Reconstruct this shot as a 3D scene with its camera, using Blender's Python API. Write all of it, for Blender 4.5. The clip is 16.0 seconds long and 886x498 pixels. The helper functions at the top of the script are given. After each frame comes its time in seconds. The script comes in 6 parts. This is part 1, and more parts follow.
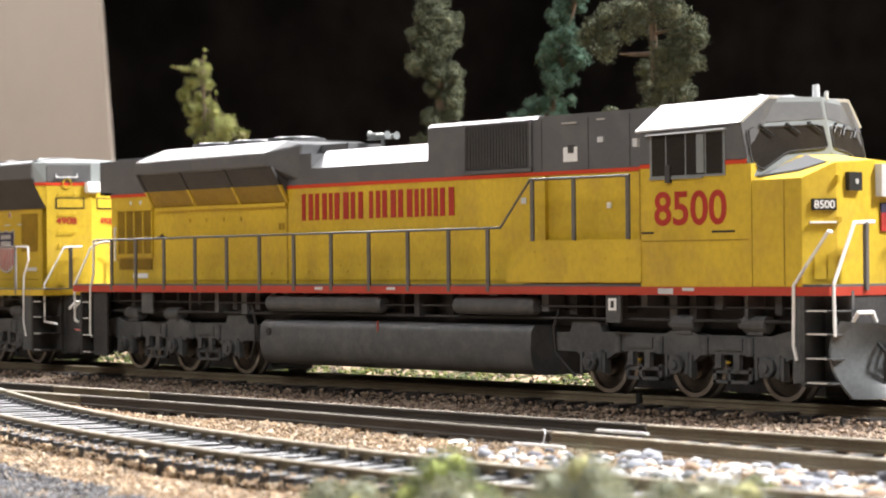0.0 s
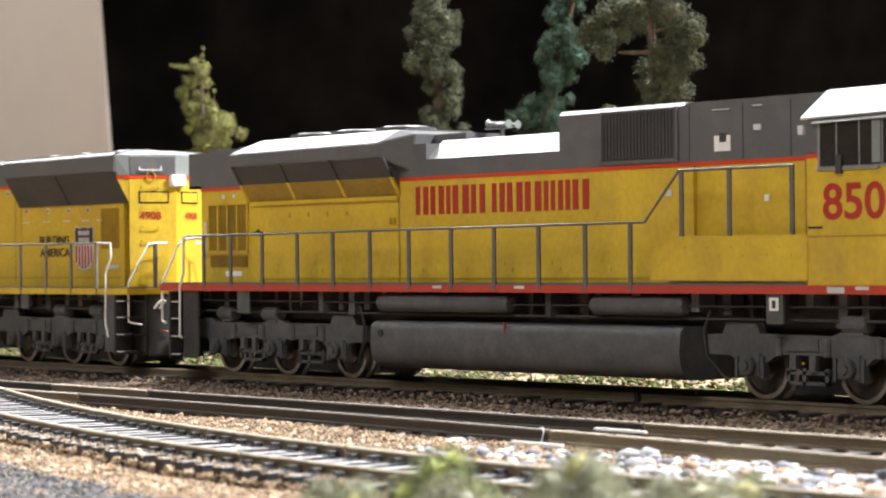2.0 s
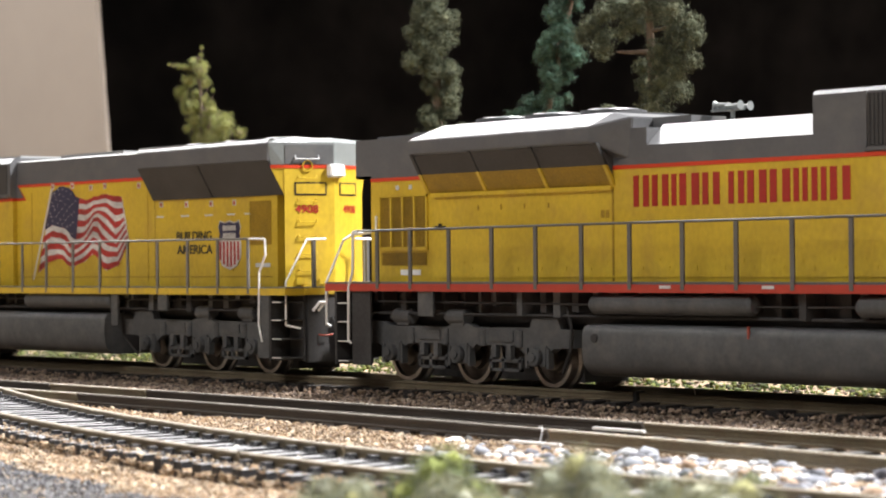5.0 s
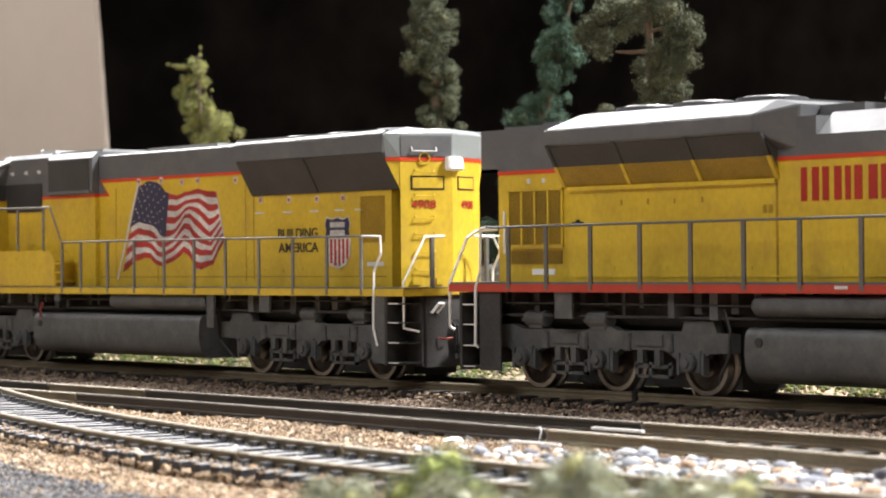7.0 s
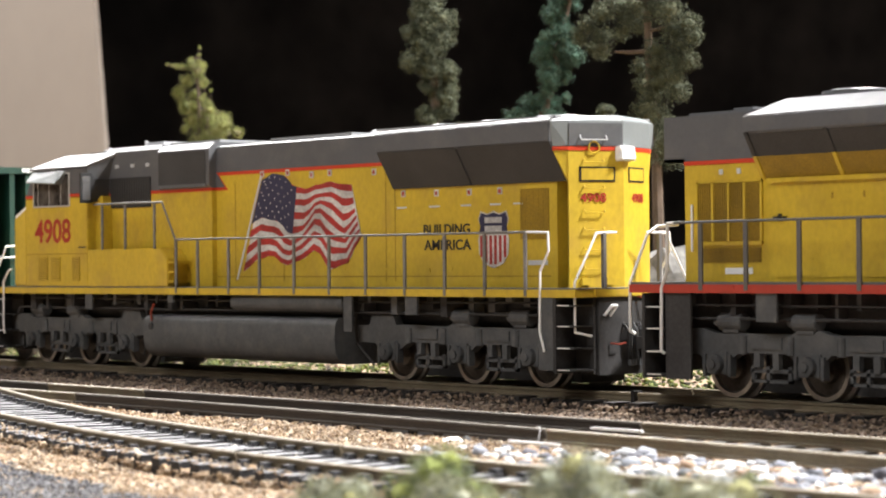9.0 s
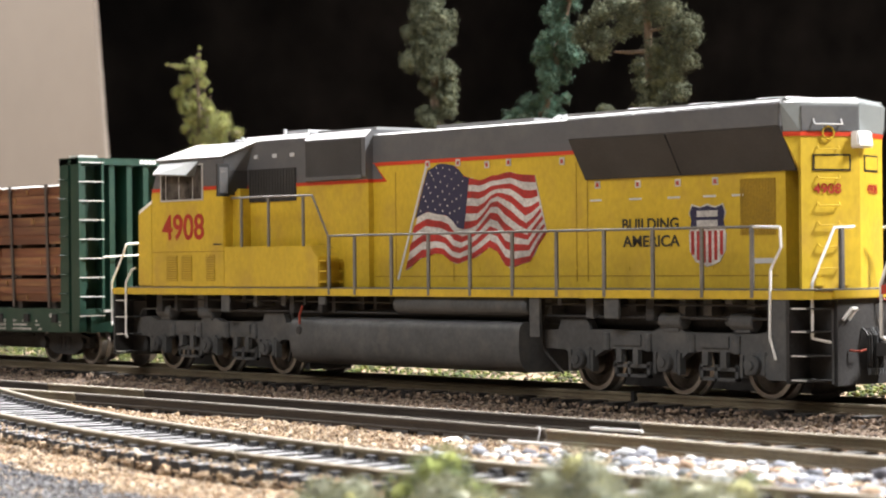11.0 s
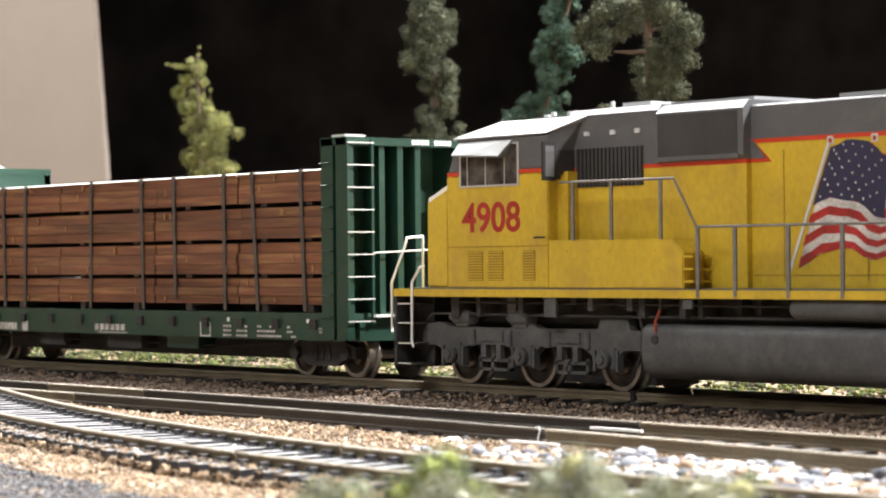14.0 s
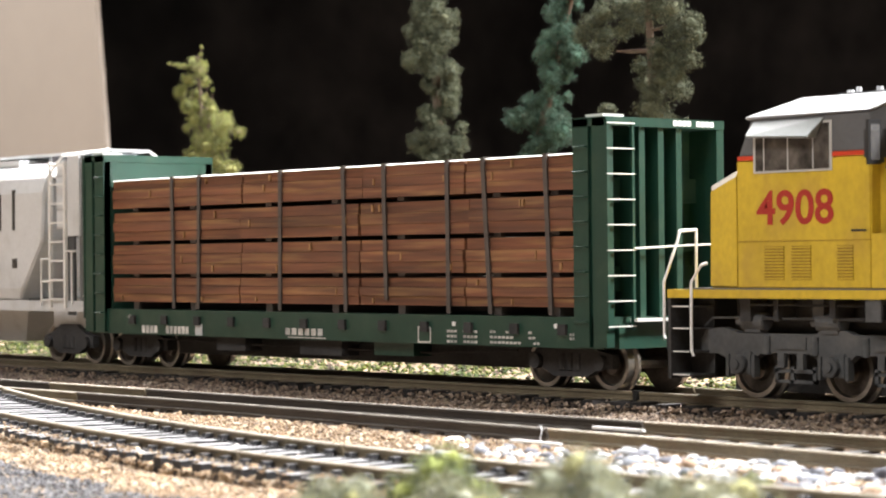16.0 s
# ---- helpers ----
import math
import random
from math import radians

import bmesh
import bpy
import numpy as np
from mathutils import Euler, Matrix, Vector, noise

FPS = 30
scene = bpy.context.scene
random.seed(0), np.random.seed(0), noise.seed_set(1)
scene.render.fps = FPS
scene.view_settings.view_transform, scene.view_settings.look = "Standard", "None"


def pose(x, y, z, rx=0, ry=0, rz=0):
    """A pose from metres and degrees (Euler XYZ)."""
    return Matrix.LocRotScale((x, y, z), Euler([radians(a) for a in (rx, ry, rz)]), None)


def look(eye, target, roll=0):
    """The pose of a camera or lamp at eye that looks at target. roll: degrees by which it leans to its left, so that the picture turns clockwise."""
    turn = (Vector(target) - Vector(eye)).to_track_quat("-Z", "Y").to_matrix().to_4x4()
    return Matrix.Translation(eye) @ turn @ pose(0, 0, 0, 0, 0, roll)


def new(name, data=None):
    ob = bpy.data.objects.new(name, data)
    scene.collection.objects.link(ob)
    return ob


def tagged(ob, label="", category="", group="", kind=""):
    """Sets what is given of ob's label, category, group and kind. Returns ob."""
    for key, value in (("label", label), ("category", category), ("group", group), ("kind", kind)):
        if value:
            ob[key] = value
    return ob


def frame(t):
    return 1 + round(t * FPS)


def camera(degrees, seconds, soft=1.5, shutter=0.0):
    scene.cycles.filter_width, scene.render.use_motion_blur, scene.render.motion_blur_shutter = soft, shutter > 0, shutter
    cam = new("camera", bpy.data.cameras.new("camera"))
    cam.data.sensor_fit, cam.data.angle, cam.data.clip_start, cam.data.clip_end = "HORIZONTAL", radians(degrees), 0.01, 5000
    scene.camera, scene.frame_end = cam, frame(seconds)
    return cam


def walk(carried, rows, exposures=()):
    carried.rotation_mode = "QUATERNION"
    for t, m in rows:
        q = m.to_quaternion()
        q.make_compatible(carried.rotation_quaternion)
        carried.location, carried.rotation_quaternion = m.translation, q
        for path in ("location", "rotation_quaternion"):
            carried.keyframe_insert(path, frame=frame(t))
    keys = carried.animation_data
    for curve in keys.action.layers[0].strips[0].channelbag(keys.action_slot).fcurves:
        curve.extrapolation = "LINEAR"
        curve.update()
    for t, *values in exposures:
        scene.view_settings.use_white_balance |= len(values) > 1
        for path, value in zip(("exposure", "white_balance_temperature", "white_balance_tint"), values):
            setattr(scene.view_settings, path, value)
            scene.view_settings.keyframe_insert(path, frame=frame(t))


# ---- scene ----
# camera: a steady stand with a slight sag, seconds and offsets in thousandths of the focal length
SAG = [(0, 7.5, 4.0), (0.5, 7.1, 3.7), (1, 5.9, 2.4), (1.5, 5.2, 1.6), (2, 4.6, 1.1), (2.5, 3.5, 0.3), (3, 3.1, 0), (4, 3.0, 0),
       (6.5, 0.2, 0), (7.5, -0.2, -0.2), (8, -1.1, -0.7), (9, -1.6, -0.1), (11.5, -2.1, 0), (12.5, -2.7, -0.1), (13.2, -3.0, -1.1),
       (14, -2.5, -0.4), (15, -1.6, -0.2), (15.5, 1.2, -0.4), (16, 1.5, -1.5)]
EYE = (0.40294, -0.33803, 0.02654)
FOCUS = 4129.4


def aim(dx, dy):
    yaw, tilt = -0.872278 - dx / FOCUS, 0.005342 + dy / FOCUS
    way = Vector((math.sin(yaw) * math.cos(tilt), math.cos(yaw) * math.cos(tilt), math.sin(tilt)))
    return look(EYE, Vector(EYE) + way, -0.556)


cam = camera(21.5, 16.0, soft=2.0)
cam.data.dof.use_dof, cam.data.dof.focus_distance, cam.data.dof.aperture_fstop = True, 0.49, 68
walk(cam, [(t, aim(dx, dy)) for t, dx, dy in SAG], exposures=((0, 0.0), (2, 0.0), (4, -0.05), (6.5, -0.05), (9, 0.0), (12.5, 0.1), (15, 0.25), (16, 0.3)))

# the train's place along the track, seconds and millimetres
RUN = [(0, -155.7), (0.5, -147.4), (1, -135.1), (1.5, -123.6), (2, -112.8), (2.5, -102.1), (3, -91.2), (3.5, -80.3), (4, -67.7), (6.5, -11.7),
       (7, 0.0), (7.5, 14.2), (8, 27.4), (8.5, 41.0), (9, 54.9), (11.5, 136.8), (12, 157.4), (12.5, 175.7), (13, 194.7), (13.5, 213.5),
       (14, 232.5), (14.5, 251.4), (15, 272.0), (15.5, 293.7), (16, 315.5)]


def run(t):
    """Millimetres at t seconds: a smooth curve through RUN."""
    n = len(RUN)
    slope = []
    for i in range(n):
        a, b = RUN[max(i - 1, 0)], RUN[min(i + 1, n - 1)]
        slope.append((b[1] - a[1]) / (b[0] - a[0]))
    for i in range(n - 1):
        (t0, s0), (t1, s1) = RUN[i], RUN[i + 1]
        if t <= t1 or i == n - 2:
            h, u = t1 - t0, (t - t0) / (t1 - t0)
            return (s0 * (2 * u**3 - 3 * u**2 + 1) + h * slope[i] * (u**3 - 2 * u**2 + u) + s1 * (3 * u**2 - 2 * u**3) + h * slope[i + 1] * (u**3 - u**2))


STEPS = [round(i * 0.1, 1) for i in range(161)]
LOCO_A, LOCO_B, FLATCAR, HOPPER = 153.5, -111.5, -343.0, -535.0

# ---- light ----
world = bpy.data.worlds.new("room_air")
scene.world = world
world.use_nodes = True
world.node_tree.nodes["Background"].inputs[0].default_value = (0.9, 0.85, 0.75, 1)
world.node_tree.nodes["Background"].inputs[1].default_value = 0.085


def lamp(name, kind, at, to, power, size, colour=(1, 0.975, 0.97)):
    data = bpy.data.lights.new(name, kind)
    data.energy, data.color = power, colour
    ob = new(name, data)
    ob.matrix_world = look(Vector(at) * 0.001, Vector(to) * 0.001)
    if kind == "AREA":
        data.shape, data.size, data.size_y = "RECTANGLE", size[0], size[1]
    else:
        data.shadow_soft_size = size
        data.spot_size, data.spot_blend = radians(75), 0.6
    return ob


lamp("layout_spot", "SPOT", (-100, 420, 1120), (-60, -30, 0), 210, 0.05)
lamp("layout_spot", "SPOT", (700, 560, 950), (0, 0, 20), 210, 0.12)
# fill added in front to brighten near sides and undersides, no fixture seen there
lamp("unseen_area_lamp", "AREA", (450, -1280, 1150), (0, 0, 0), 16.5, (0.9, 0.5))
lamp("unseen_area_lamp", "AREA", (-1250, 150, 1080), (0, 0, 30), 44, (1.0, 0.6))

# ---- materials ----
def mat(name, colour, rough=0.6, metal=0.0, vary=0.15, coarse=120, fine=1500, bump=0.15, dirt=None, dirt_amount=0.0, spec=0.5, streak=1.0, random_object=0.0, along=1.0):
    m = bpy.data.materials.new(name)
    m.use_nodes = True
    nt = m.node_tree
    b = nt.nodes["Principled BSDF"]
    b.inputs["Roughness"].default_value, b.inputs["Metallic"].default_value = rough, metal
    b.inputs["Specular IOR Level"].default_value = spec
    co = nt.nodes.new("ShaderNodeTexCoord")
    mp = nt.nodes.new("ShaderNodeMapping")
    mp.inputs["Scale"].default_value = (1 / along, 1, 1 / streak)
    nt.links.new(co.outputs["Object"], mp.inputs[0])
    def nz(scale, detail):
        n = nt.nodes.new("ShaderNodeTexNoise")
        n.inputs["Scale"].default_value, n.inputs["Detail"].default_value = scale, detail
        nt.links.new(mp.outputs[0], n.inputs["Vector"])
        return n
    n1, n2 = nz(coarse, 4), nz(fine, 3)
    def mix(kind, fac, a, bb):
        x = nt.nodes.new("ShaderNodeMix")
        x.data_type, x.blend_type = "RGBA", kind
        for sock, v in ((x.inputs[0], fac), (x.inputs[6], a), (x.inputs[7], bb)):
            if hasattr(v, "is_linked"):
                nt.links.new(v, sock)
            else:
                sock.default_value = v
        return x.outputs[2]
    def ramp(src, lo, hi, p0=0.3, p1=0.7):
        r = nt.nodes.new("ShaderNodeValToRGB")
        r.color_ramp.elements[0].position, r.color_ramp.elements[1].position = p0, p1
        r.color_ramp.elements[0].color, r.color_ramp.elements[1].color = (*lo, 1), (*hi, 1)
        nt.links.new(src, r.inputs[0])
        return r.outputs[0]
    g = 1 - vary
    c = mix("MULTIPLY", 1.0, (*colour, 1), ramp(n1.outputs[0], (g, g, g), (1 + vary * 0.3,) * 3))
    g2 = 1 - vary * 0.8
    c = mix("MULTIPLY", 1.0, c, ramp(n2.outputs[0], (g2, g2, g2), (1, 1, 1)))
    if dirt:
        n3 = nz(coarse * 2.3, 6)
        c = mix("MIX", ramp(n3.outputs[0], (0, 0, 0), (dirt_amount,) * 3, 0.5, 0.72), c, (*dirt, 1))
    if random_object:
        oi = nt.nodes.new("ShaderNodeObjectInfo")
        lo = 1 - random_object
        c = mix("MULTIPLY", 1.0, c, ramp(oi.outputs["Random"], (lo, lo, lo), (1, 1, 1), 0, 1))
    nt.links.new(c, b.inputs["Base Color"])
    if bump:
        bp = nt.nodes.new("ShaderNodeBump")
        bp.inputs["Strength"].default_value, bp.inputs["Distance"].default_value = bump, 0.0002
        nt.links.new(n2.outputs[0], bp.inputs["Height"])
        nt.links.new(bp.outputs[0], b.inputs["Normal"])
    return m


def island_mat(name, colours, rough=0.85, fine=1800, bump=0.5):
    """Stones, chips and leaf clumps: each piece takes a colour of its own."""
    m = mat(name, (1, 1, 1), rough, vary=0.3, fine=fine, bump=bump)
    nt = m.node_tree
    b = nt.nodes["Principled BSDF"]
    src = b.inputs["Base Color"].links[0].from_socket
    geo = nt.nodes.new("ShaderNodeNewGeometry")
    r = nt.nodes.new("ShaderNodeValToRGB")
    r.color_ramp.interpolation = "CONSTANT"
    el = r.color_ramp.elements
    while len(el) < len(colours):
        el.new(0.5)
    for i, c in enumerate(colours):
        el[i].position, el[i].color = i / len(colours), (*c, 1)
    nt.links.new(geo.outputs["Random Per Island"], r.inputs[0])
    x = nt.nodes.new("ShaderNodeMix")
    x.data_type, x.blend_type = "RGBA", "MULTIPLY"
    x.inputs[0].default_value = 1
    nt.links.new(src, x.inputs[6])
    nt.links.new(r.outputs[0], x.inputs[7])
    nt.links.new(x.outputs[2], b.inputs["Base Color"])
    return m


YELLOW = mat("armour_yellow_paint", (0.61, 0.425, 0.03), 0.45, vary=0.2, coarse=60, fine=900, bump=0.12, dirt=(0.3, 0.17, 0.06), dirt_amount=0.3, streak=1.4)
YELLOW_DARK = mat("yellow_grille_mesh", (0.34, 0.21, 0.012), 0.6, vary=0.35, fine=2500, bump=0.5)
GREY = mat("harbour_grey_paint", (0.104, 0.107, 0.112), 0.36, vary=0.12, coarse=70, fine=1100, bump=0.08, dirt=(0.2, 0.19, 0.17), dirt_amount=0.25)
GREY_DARK = mat("dark_grey_grille", (0.043, 0.042, 0.041), 0.65, vary=0.3, fine=2600, bump=0.5)
TRUCK = mat("weathered_truck_grey", (0.087, 0.09, 0.092), 0.65, vary=0.3, coarse=120, fine=1200, bump=0.25, dirt=(0.128, 0.124, 0.116), dirt_amount=0.5)
UNDER = mat("underframe_black", (0.058, 0.056, 0.055), 0.85, vary=0.3, bump=0.2, spec=0.2)
RED = mat("signal_red_paint", (0.42, 0.045, 0.025), 0.45, vary=0.12, bump=0.05)
STRIPE = mat("red_stripe", (0.55, 0.045, 0.012), 0.45, vary=0.1, bump=0.05)
LETTER = mat("red_lettering", (0.36, 0.022, 0.012), 0.5, vary=0.12, bump=0.04)
WHITE = mat("white_paint", (0.78, 0.78, 0.76), 0.5, vary=0.08, bump=0.05)
SILVER = mat("silver_frame", (0.5, 0.5, 0.48), 0.35, metal=0.15, vary=0.1, bump=0.05)
FRAME_GREY = mat("blue_grey_paint", (0.2, 0.22, 0.22), 0.4, vary=0.1, bump=0.06)
PLOUGH = mat("scuffed_plough_grey", (0.13, 0.14, 0.145), 0.3, vary=0.3, coarse=100, bump=0.15)
RAILGREY = mat("handrail_grey", (0.115, 0.11, 0.105), 0.5, vary=0.15, bump=0.08)
RAIL_DUSTY = mat("dusty_handrail_grey", (0.2, 0.19, 0.175), 0.55, vary=0.3, coarse=200, bump=0.08)
BLACK = mat("black_rubber", (0.012, 0.012, 0.012), 0.5, vary=0.2)
GLASS = mat("dark_cab_glass", (0.03, 0.026, 0.022), 0.06, vary=0.2, coarse=200, bump=0.0)
MIRROR = mat("mirror_glass", (0.8, 0.8, 0.8), 0.12, metal=0.9, vary=0.05, bump=0.0)
# light inside the cab is put into this paler, blotchy pane colour
GLASS_LIT = mat("lit_interior_cab_glass", (0.12, 0.105, 0.09), 0.08, vary=0.7, coarse=260, fine=500, bump=0.0)
WHEEL = mat("wheel_steel", (0.42, 0.39, 0.35), 0.33, metal=0.85, vary=0.3, bump=0.1)
WHEEL_FACE = mat("rusty_wheel_face", (0.17, 0.15, 0.13), 0.32, metal=0.7, vary=0.4, coarse=300, bump=0.2)
BLUE = mat("flag_blue", (0.022, 0.022, 0.06), 0.5, vary=0.15, bump=0.04)
FLAG_RED = mat("flag_red", (0.46, 0.03, 0.025), 0.5, vary=0.5, coarse=170, bump=0.04)
FLAG_WHITE = mat("flag_white", (0.7, 0.68, 0.64), 0.5, vary=0.5, coarse=170, bump=0.04)
INK = mat("black_lettering", (0.02, 0.018, 0.015), 0.5, vary=0.1, bump=0.0)
GREEN = mat("dark_green_car_paint", (0.008, 0.042, 0.027), 0.45, vary=0.15, coarse=80, bump=0.1, dirt=(0.05, 0.08, 0.05), dirt_amount=0.3)
WOOD = mat("brown_lumber", (0.235, 0.088, 0.042), 0.62, vary=0.5, coarse=420, fine=1500, bump=0.35, dirt=(0.36, 0.2, 0.075), dirt_amount=0.6, random_object=0.25, streak=1.0, along=22)
SCUFF = mat("bare_pale_wood", (0.36, 0.2, 0.085), 0.7, vary=0.3, coarse=300)
STRAP = mat("dark_strap", (0.075, 0.062, 0.055), 0.6, vary=0.2)
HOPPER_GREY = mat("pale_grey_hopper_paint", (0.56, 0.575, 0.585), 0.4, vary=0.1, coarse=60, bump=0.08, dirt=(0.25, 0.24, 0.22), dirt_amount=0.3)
# roof grey lightened to carry the strong light from above
ROOF_GREY = mat("roof_grey_with_top_light", (0.3, 0.31, 0.315), 0.45, vary=0.15, coarse=70, bump=0.08)
RAIL_SIDE = mat("weathered_rail", (0.2, 0.165, 0.108), 0.55, metal=0.25, vary=0.3, coarse=90, bump=0.25, dirt=(0.12, 0.08, 0.05), dirt_amount=0.6)
RAIL_DARK = mat("dark_painted_rail", (0.055, 0.044, 0.034), 0.9, metal=0.0, vary=0.3, coarse=90, bump=0.25)
RAIL_TOP = mat("polished_rail_head", (0.26, 0.235, 0.19), 0.6, metal=0.2, vary=0.25, coarse=150, bump=0.1)
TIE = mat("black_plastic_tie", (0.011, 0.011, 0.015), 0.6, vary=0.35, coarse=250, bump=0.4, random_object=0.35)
# glint of the back light on black ties, put into a pale top colour
TIE_TOP = mat("tie_top_with_glint", (0.38, 0.385, 0.4), 0.45, vary=0.6, coarse=300, fine=1800, bump=0.4, dirt=(0.03, 0.028, 0.03), dirt_amount=0.9, random_object=0.5)
TIE_BROWN = mat("dark_brown_tie", (0.016, 0.012, 0.01), 0.75, vary=0.35, coarse=250, bump=0.4, random_object=0.35)
BARK = mat("grey_brown_bark", (0.14, 0.10, 0.07), 0.85, vary=0.35, coarse=200, bump=0.6)
BEIGE = mat("beige_painted_panel", (0.36, 0.315, 0.27), 0.8, vary=0.05, coarse=4, fine=60, bump=0.02)
DARKROOM = mat("dark_room_wall", (0.12, 0.094, 0.078), 0.9, vary=0.93, coarse=2.2, fine=9, bump=0.0)
CEIL = mat("dark_ceiling", (0.05, 0.05, 0.05), 0.9, vary=0.1, coarse=2, fine=20, bump=0.0)
STEEL_STEP = mat("bare_step_edge", (0.7, 0.69, 0.66), 0.4, vary=0.1)
ORANGE = mat("orange_valve", (0.26, 0.04, 0.02), 0.5, vary=0.1)

# ---- building helpers (millimetres) ----
def box(bm, x0, x1, y0, y1, z0, z1):
    v = [bm.verts.new((x, y, z)) for x in (x0, x1) for y in (y0, y1) for z in (z0, z1)]
    for f in ((0, 1, 3, 2), (4, 6, 7, 5), (0, 4, 5, 1), (2, 3, 7, 6), (0, 2, 6, 4), (1, 5, 7, 3)):
        bm.faces.new([v[i] for i in f])


def prism(bm, poly, axis, lo, hi):
    """poly: points in the plane across axis ('x': y, z; 'y': x, z; 'z': x, y), drawn out from lo to hi."""
    def at(p, w):
        return {"x": (w, p[0], p[1]), "y": (p[0], w, p[1]), "z": (p[0], p[1], w)}[axis]
    a, b = [bm.verts.new(at(p, lo)) for p in poly], [bm.verts.new(at(p, hi)) for p in poly]
    bm.faces.new(a)
    bm.faces.new(b[::-1])
    for i in range(len(poly)):
        j = (i + 1) % len(poly)
        bm.faces.new((a[j], a[i], b[i], b[j]))


def hull(bm, pts):
    r = bmesh.ops.convex_hull(bm, input=[bm.verts.new(p) for p in pts])
    bmesh.ops.delete(bm, geom=[g for g in r["geom_interior"] if isinstance(g, bmesh.types.BMVert)], context="VERTS")


def cyl(bm, p0, p1, r, n=12, r2=None):
    p0, p1 = Vector(p0), Vector(p1)
    d = p1 - p0
    turn = d.to_track_quat("Z", "Y").to_matrix().to_4x4()
    bmesh.ops.create_cone(bm, cap_ends=True, segments=n, radius1=r, radius2=r if r2 is None else r2, depth=d.length,
                          matrix=Matrix.Translation((p0 + p1) / 2) @ turn)


def tube(bm, pts, r, n=6):
    for a, b in zip(pts, pts[1:]):
        cyl(bm, a, b, r, n)
    for p in pts[1:-1]:
        bmesh.ops.create_icosphere(bm, subdivisions=1, radius=r * 1.04, matrix=Matrix.Translation(p))


def wheel(bm, y, r, side):
    """Tread, flange, dished face and hub of one wheel at y; side: -1 or 1, the outer face."""
    prof = [(r + 0.7, -1.3), (r + 0.7, -0.7), (r, -0.4), (r - 0.05, 1.5), (r - 0.9, 1.5), (r - 1.2, 0.8), (r * 0.45, 0.4), (r * 0.38, 1.3), (0.0, 1.4)]
    n, rings = 28, []
    for rad, w in prof:
        if rad < 0.01:
            rings.append([bm.verts.new((0, y + side * w, 0))])
        else:
            rings.append([bm.verts.new((rad * math.cos(2 * math.pi * i / n), y + side * w, rad * math.sin(2 * math.pi * i / n))) for i in range(n)])
    for k, (a, b) in enumerate(zip(rings, rings[1:])):
        for i in range(n):
            j = (i + 1) % n
            f = bm.faces.new((a[i], a[j], b[0]) if len(b) == 1 else (a[i], a[j], b[j], b[i]))
            f.material_index = 0 if k < 5 else 1
    bm.faces.new(rings[0][::-1]).material_index = 1


def finish(name, bm, material, bevel=0.0, smooth=False):
    if bevel:
        edges = [e for e in bm.edges if len(e.link_faces) == 2 and e.calc_face_angle(0) > 0.35]
        bmesh.ops.bevel(bm, geom=edges, offset=bevel, segments=2, affect="EDGES", clamp_overlap=True)
    bmesh.ops.recalc_face_normals(bm, faces=bm.faces)
    bmesh.ops.scale(bm, vec=(0.001,) * 3, verts=bm.verts)
    me = bpy.data.meshes.new(name)
    bm.to_mesh(me)
    bm.free()
    for m in material if isinstance(material, (list, tuple)) else [material]:
        me.materials.append(m)
    if smooth:
        me.shade_smooth()
        me.set_sharp_from_angle(angle=radians(35))
    return me


def part(name, bm, material, parent, label="", bevel=0.0, smooth=False):
    ob = new(name, finish(name, bm, material, bevel, smooth))
    ob.parent = parent
    if label:
        tagged(ob, label)
    return ob


def boxes(*rows):
    bm = bmesh.new()
    for r in rows:
        box(bm, *r)
    return bm


def tubes(r, *lines):
    bm = bmesh.new()
    for l in lines:
        tube(bm, l, r)
    return bm


def prisms(axis, lo, hi, *polys):
    bm = bmesh.new()
    for p in polys:
        prism(bm, p, axis, lo, hi)
    return bm


def hulls(*sets):
    bm = bmesh.new()
    for s in sets:
        hull(bm, s)
    return bm


def both(*pts):
    """Points and their mirror images across the track's middle."""
    return [p for x, y, z in pts for p in ((x, y, z), (x, -y, z))]


def thing(name, label, category, group="", at=(0, 0, 0)):
    ob = tagged(new(name), label, category, group)
    ob.location = Vector(at) * 0.001
    return ob


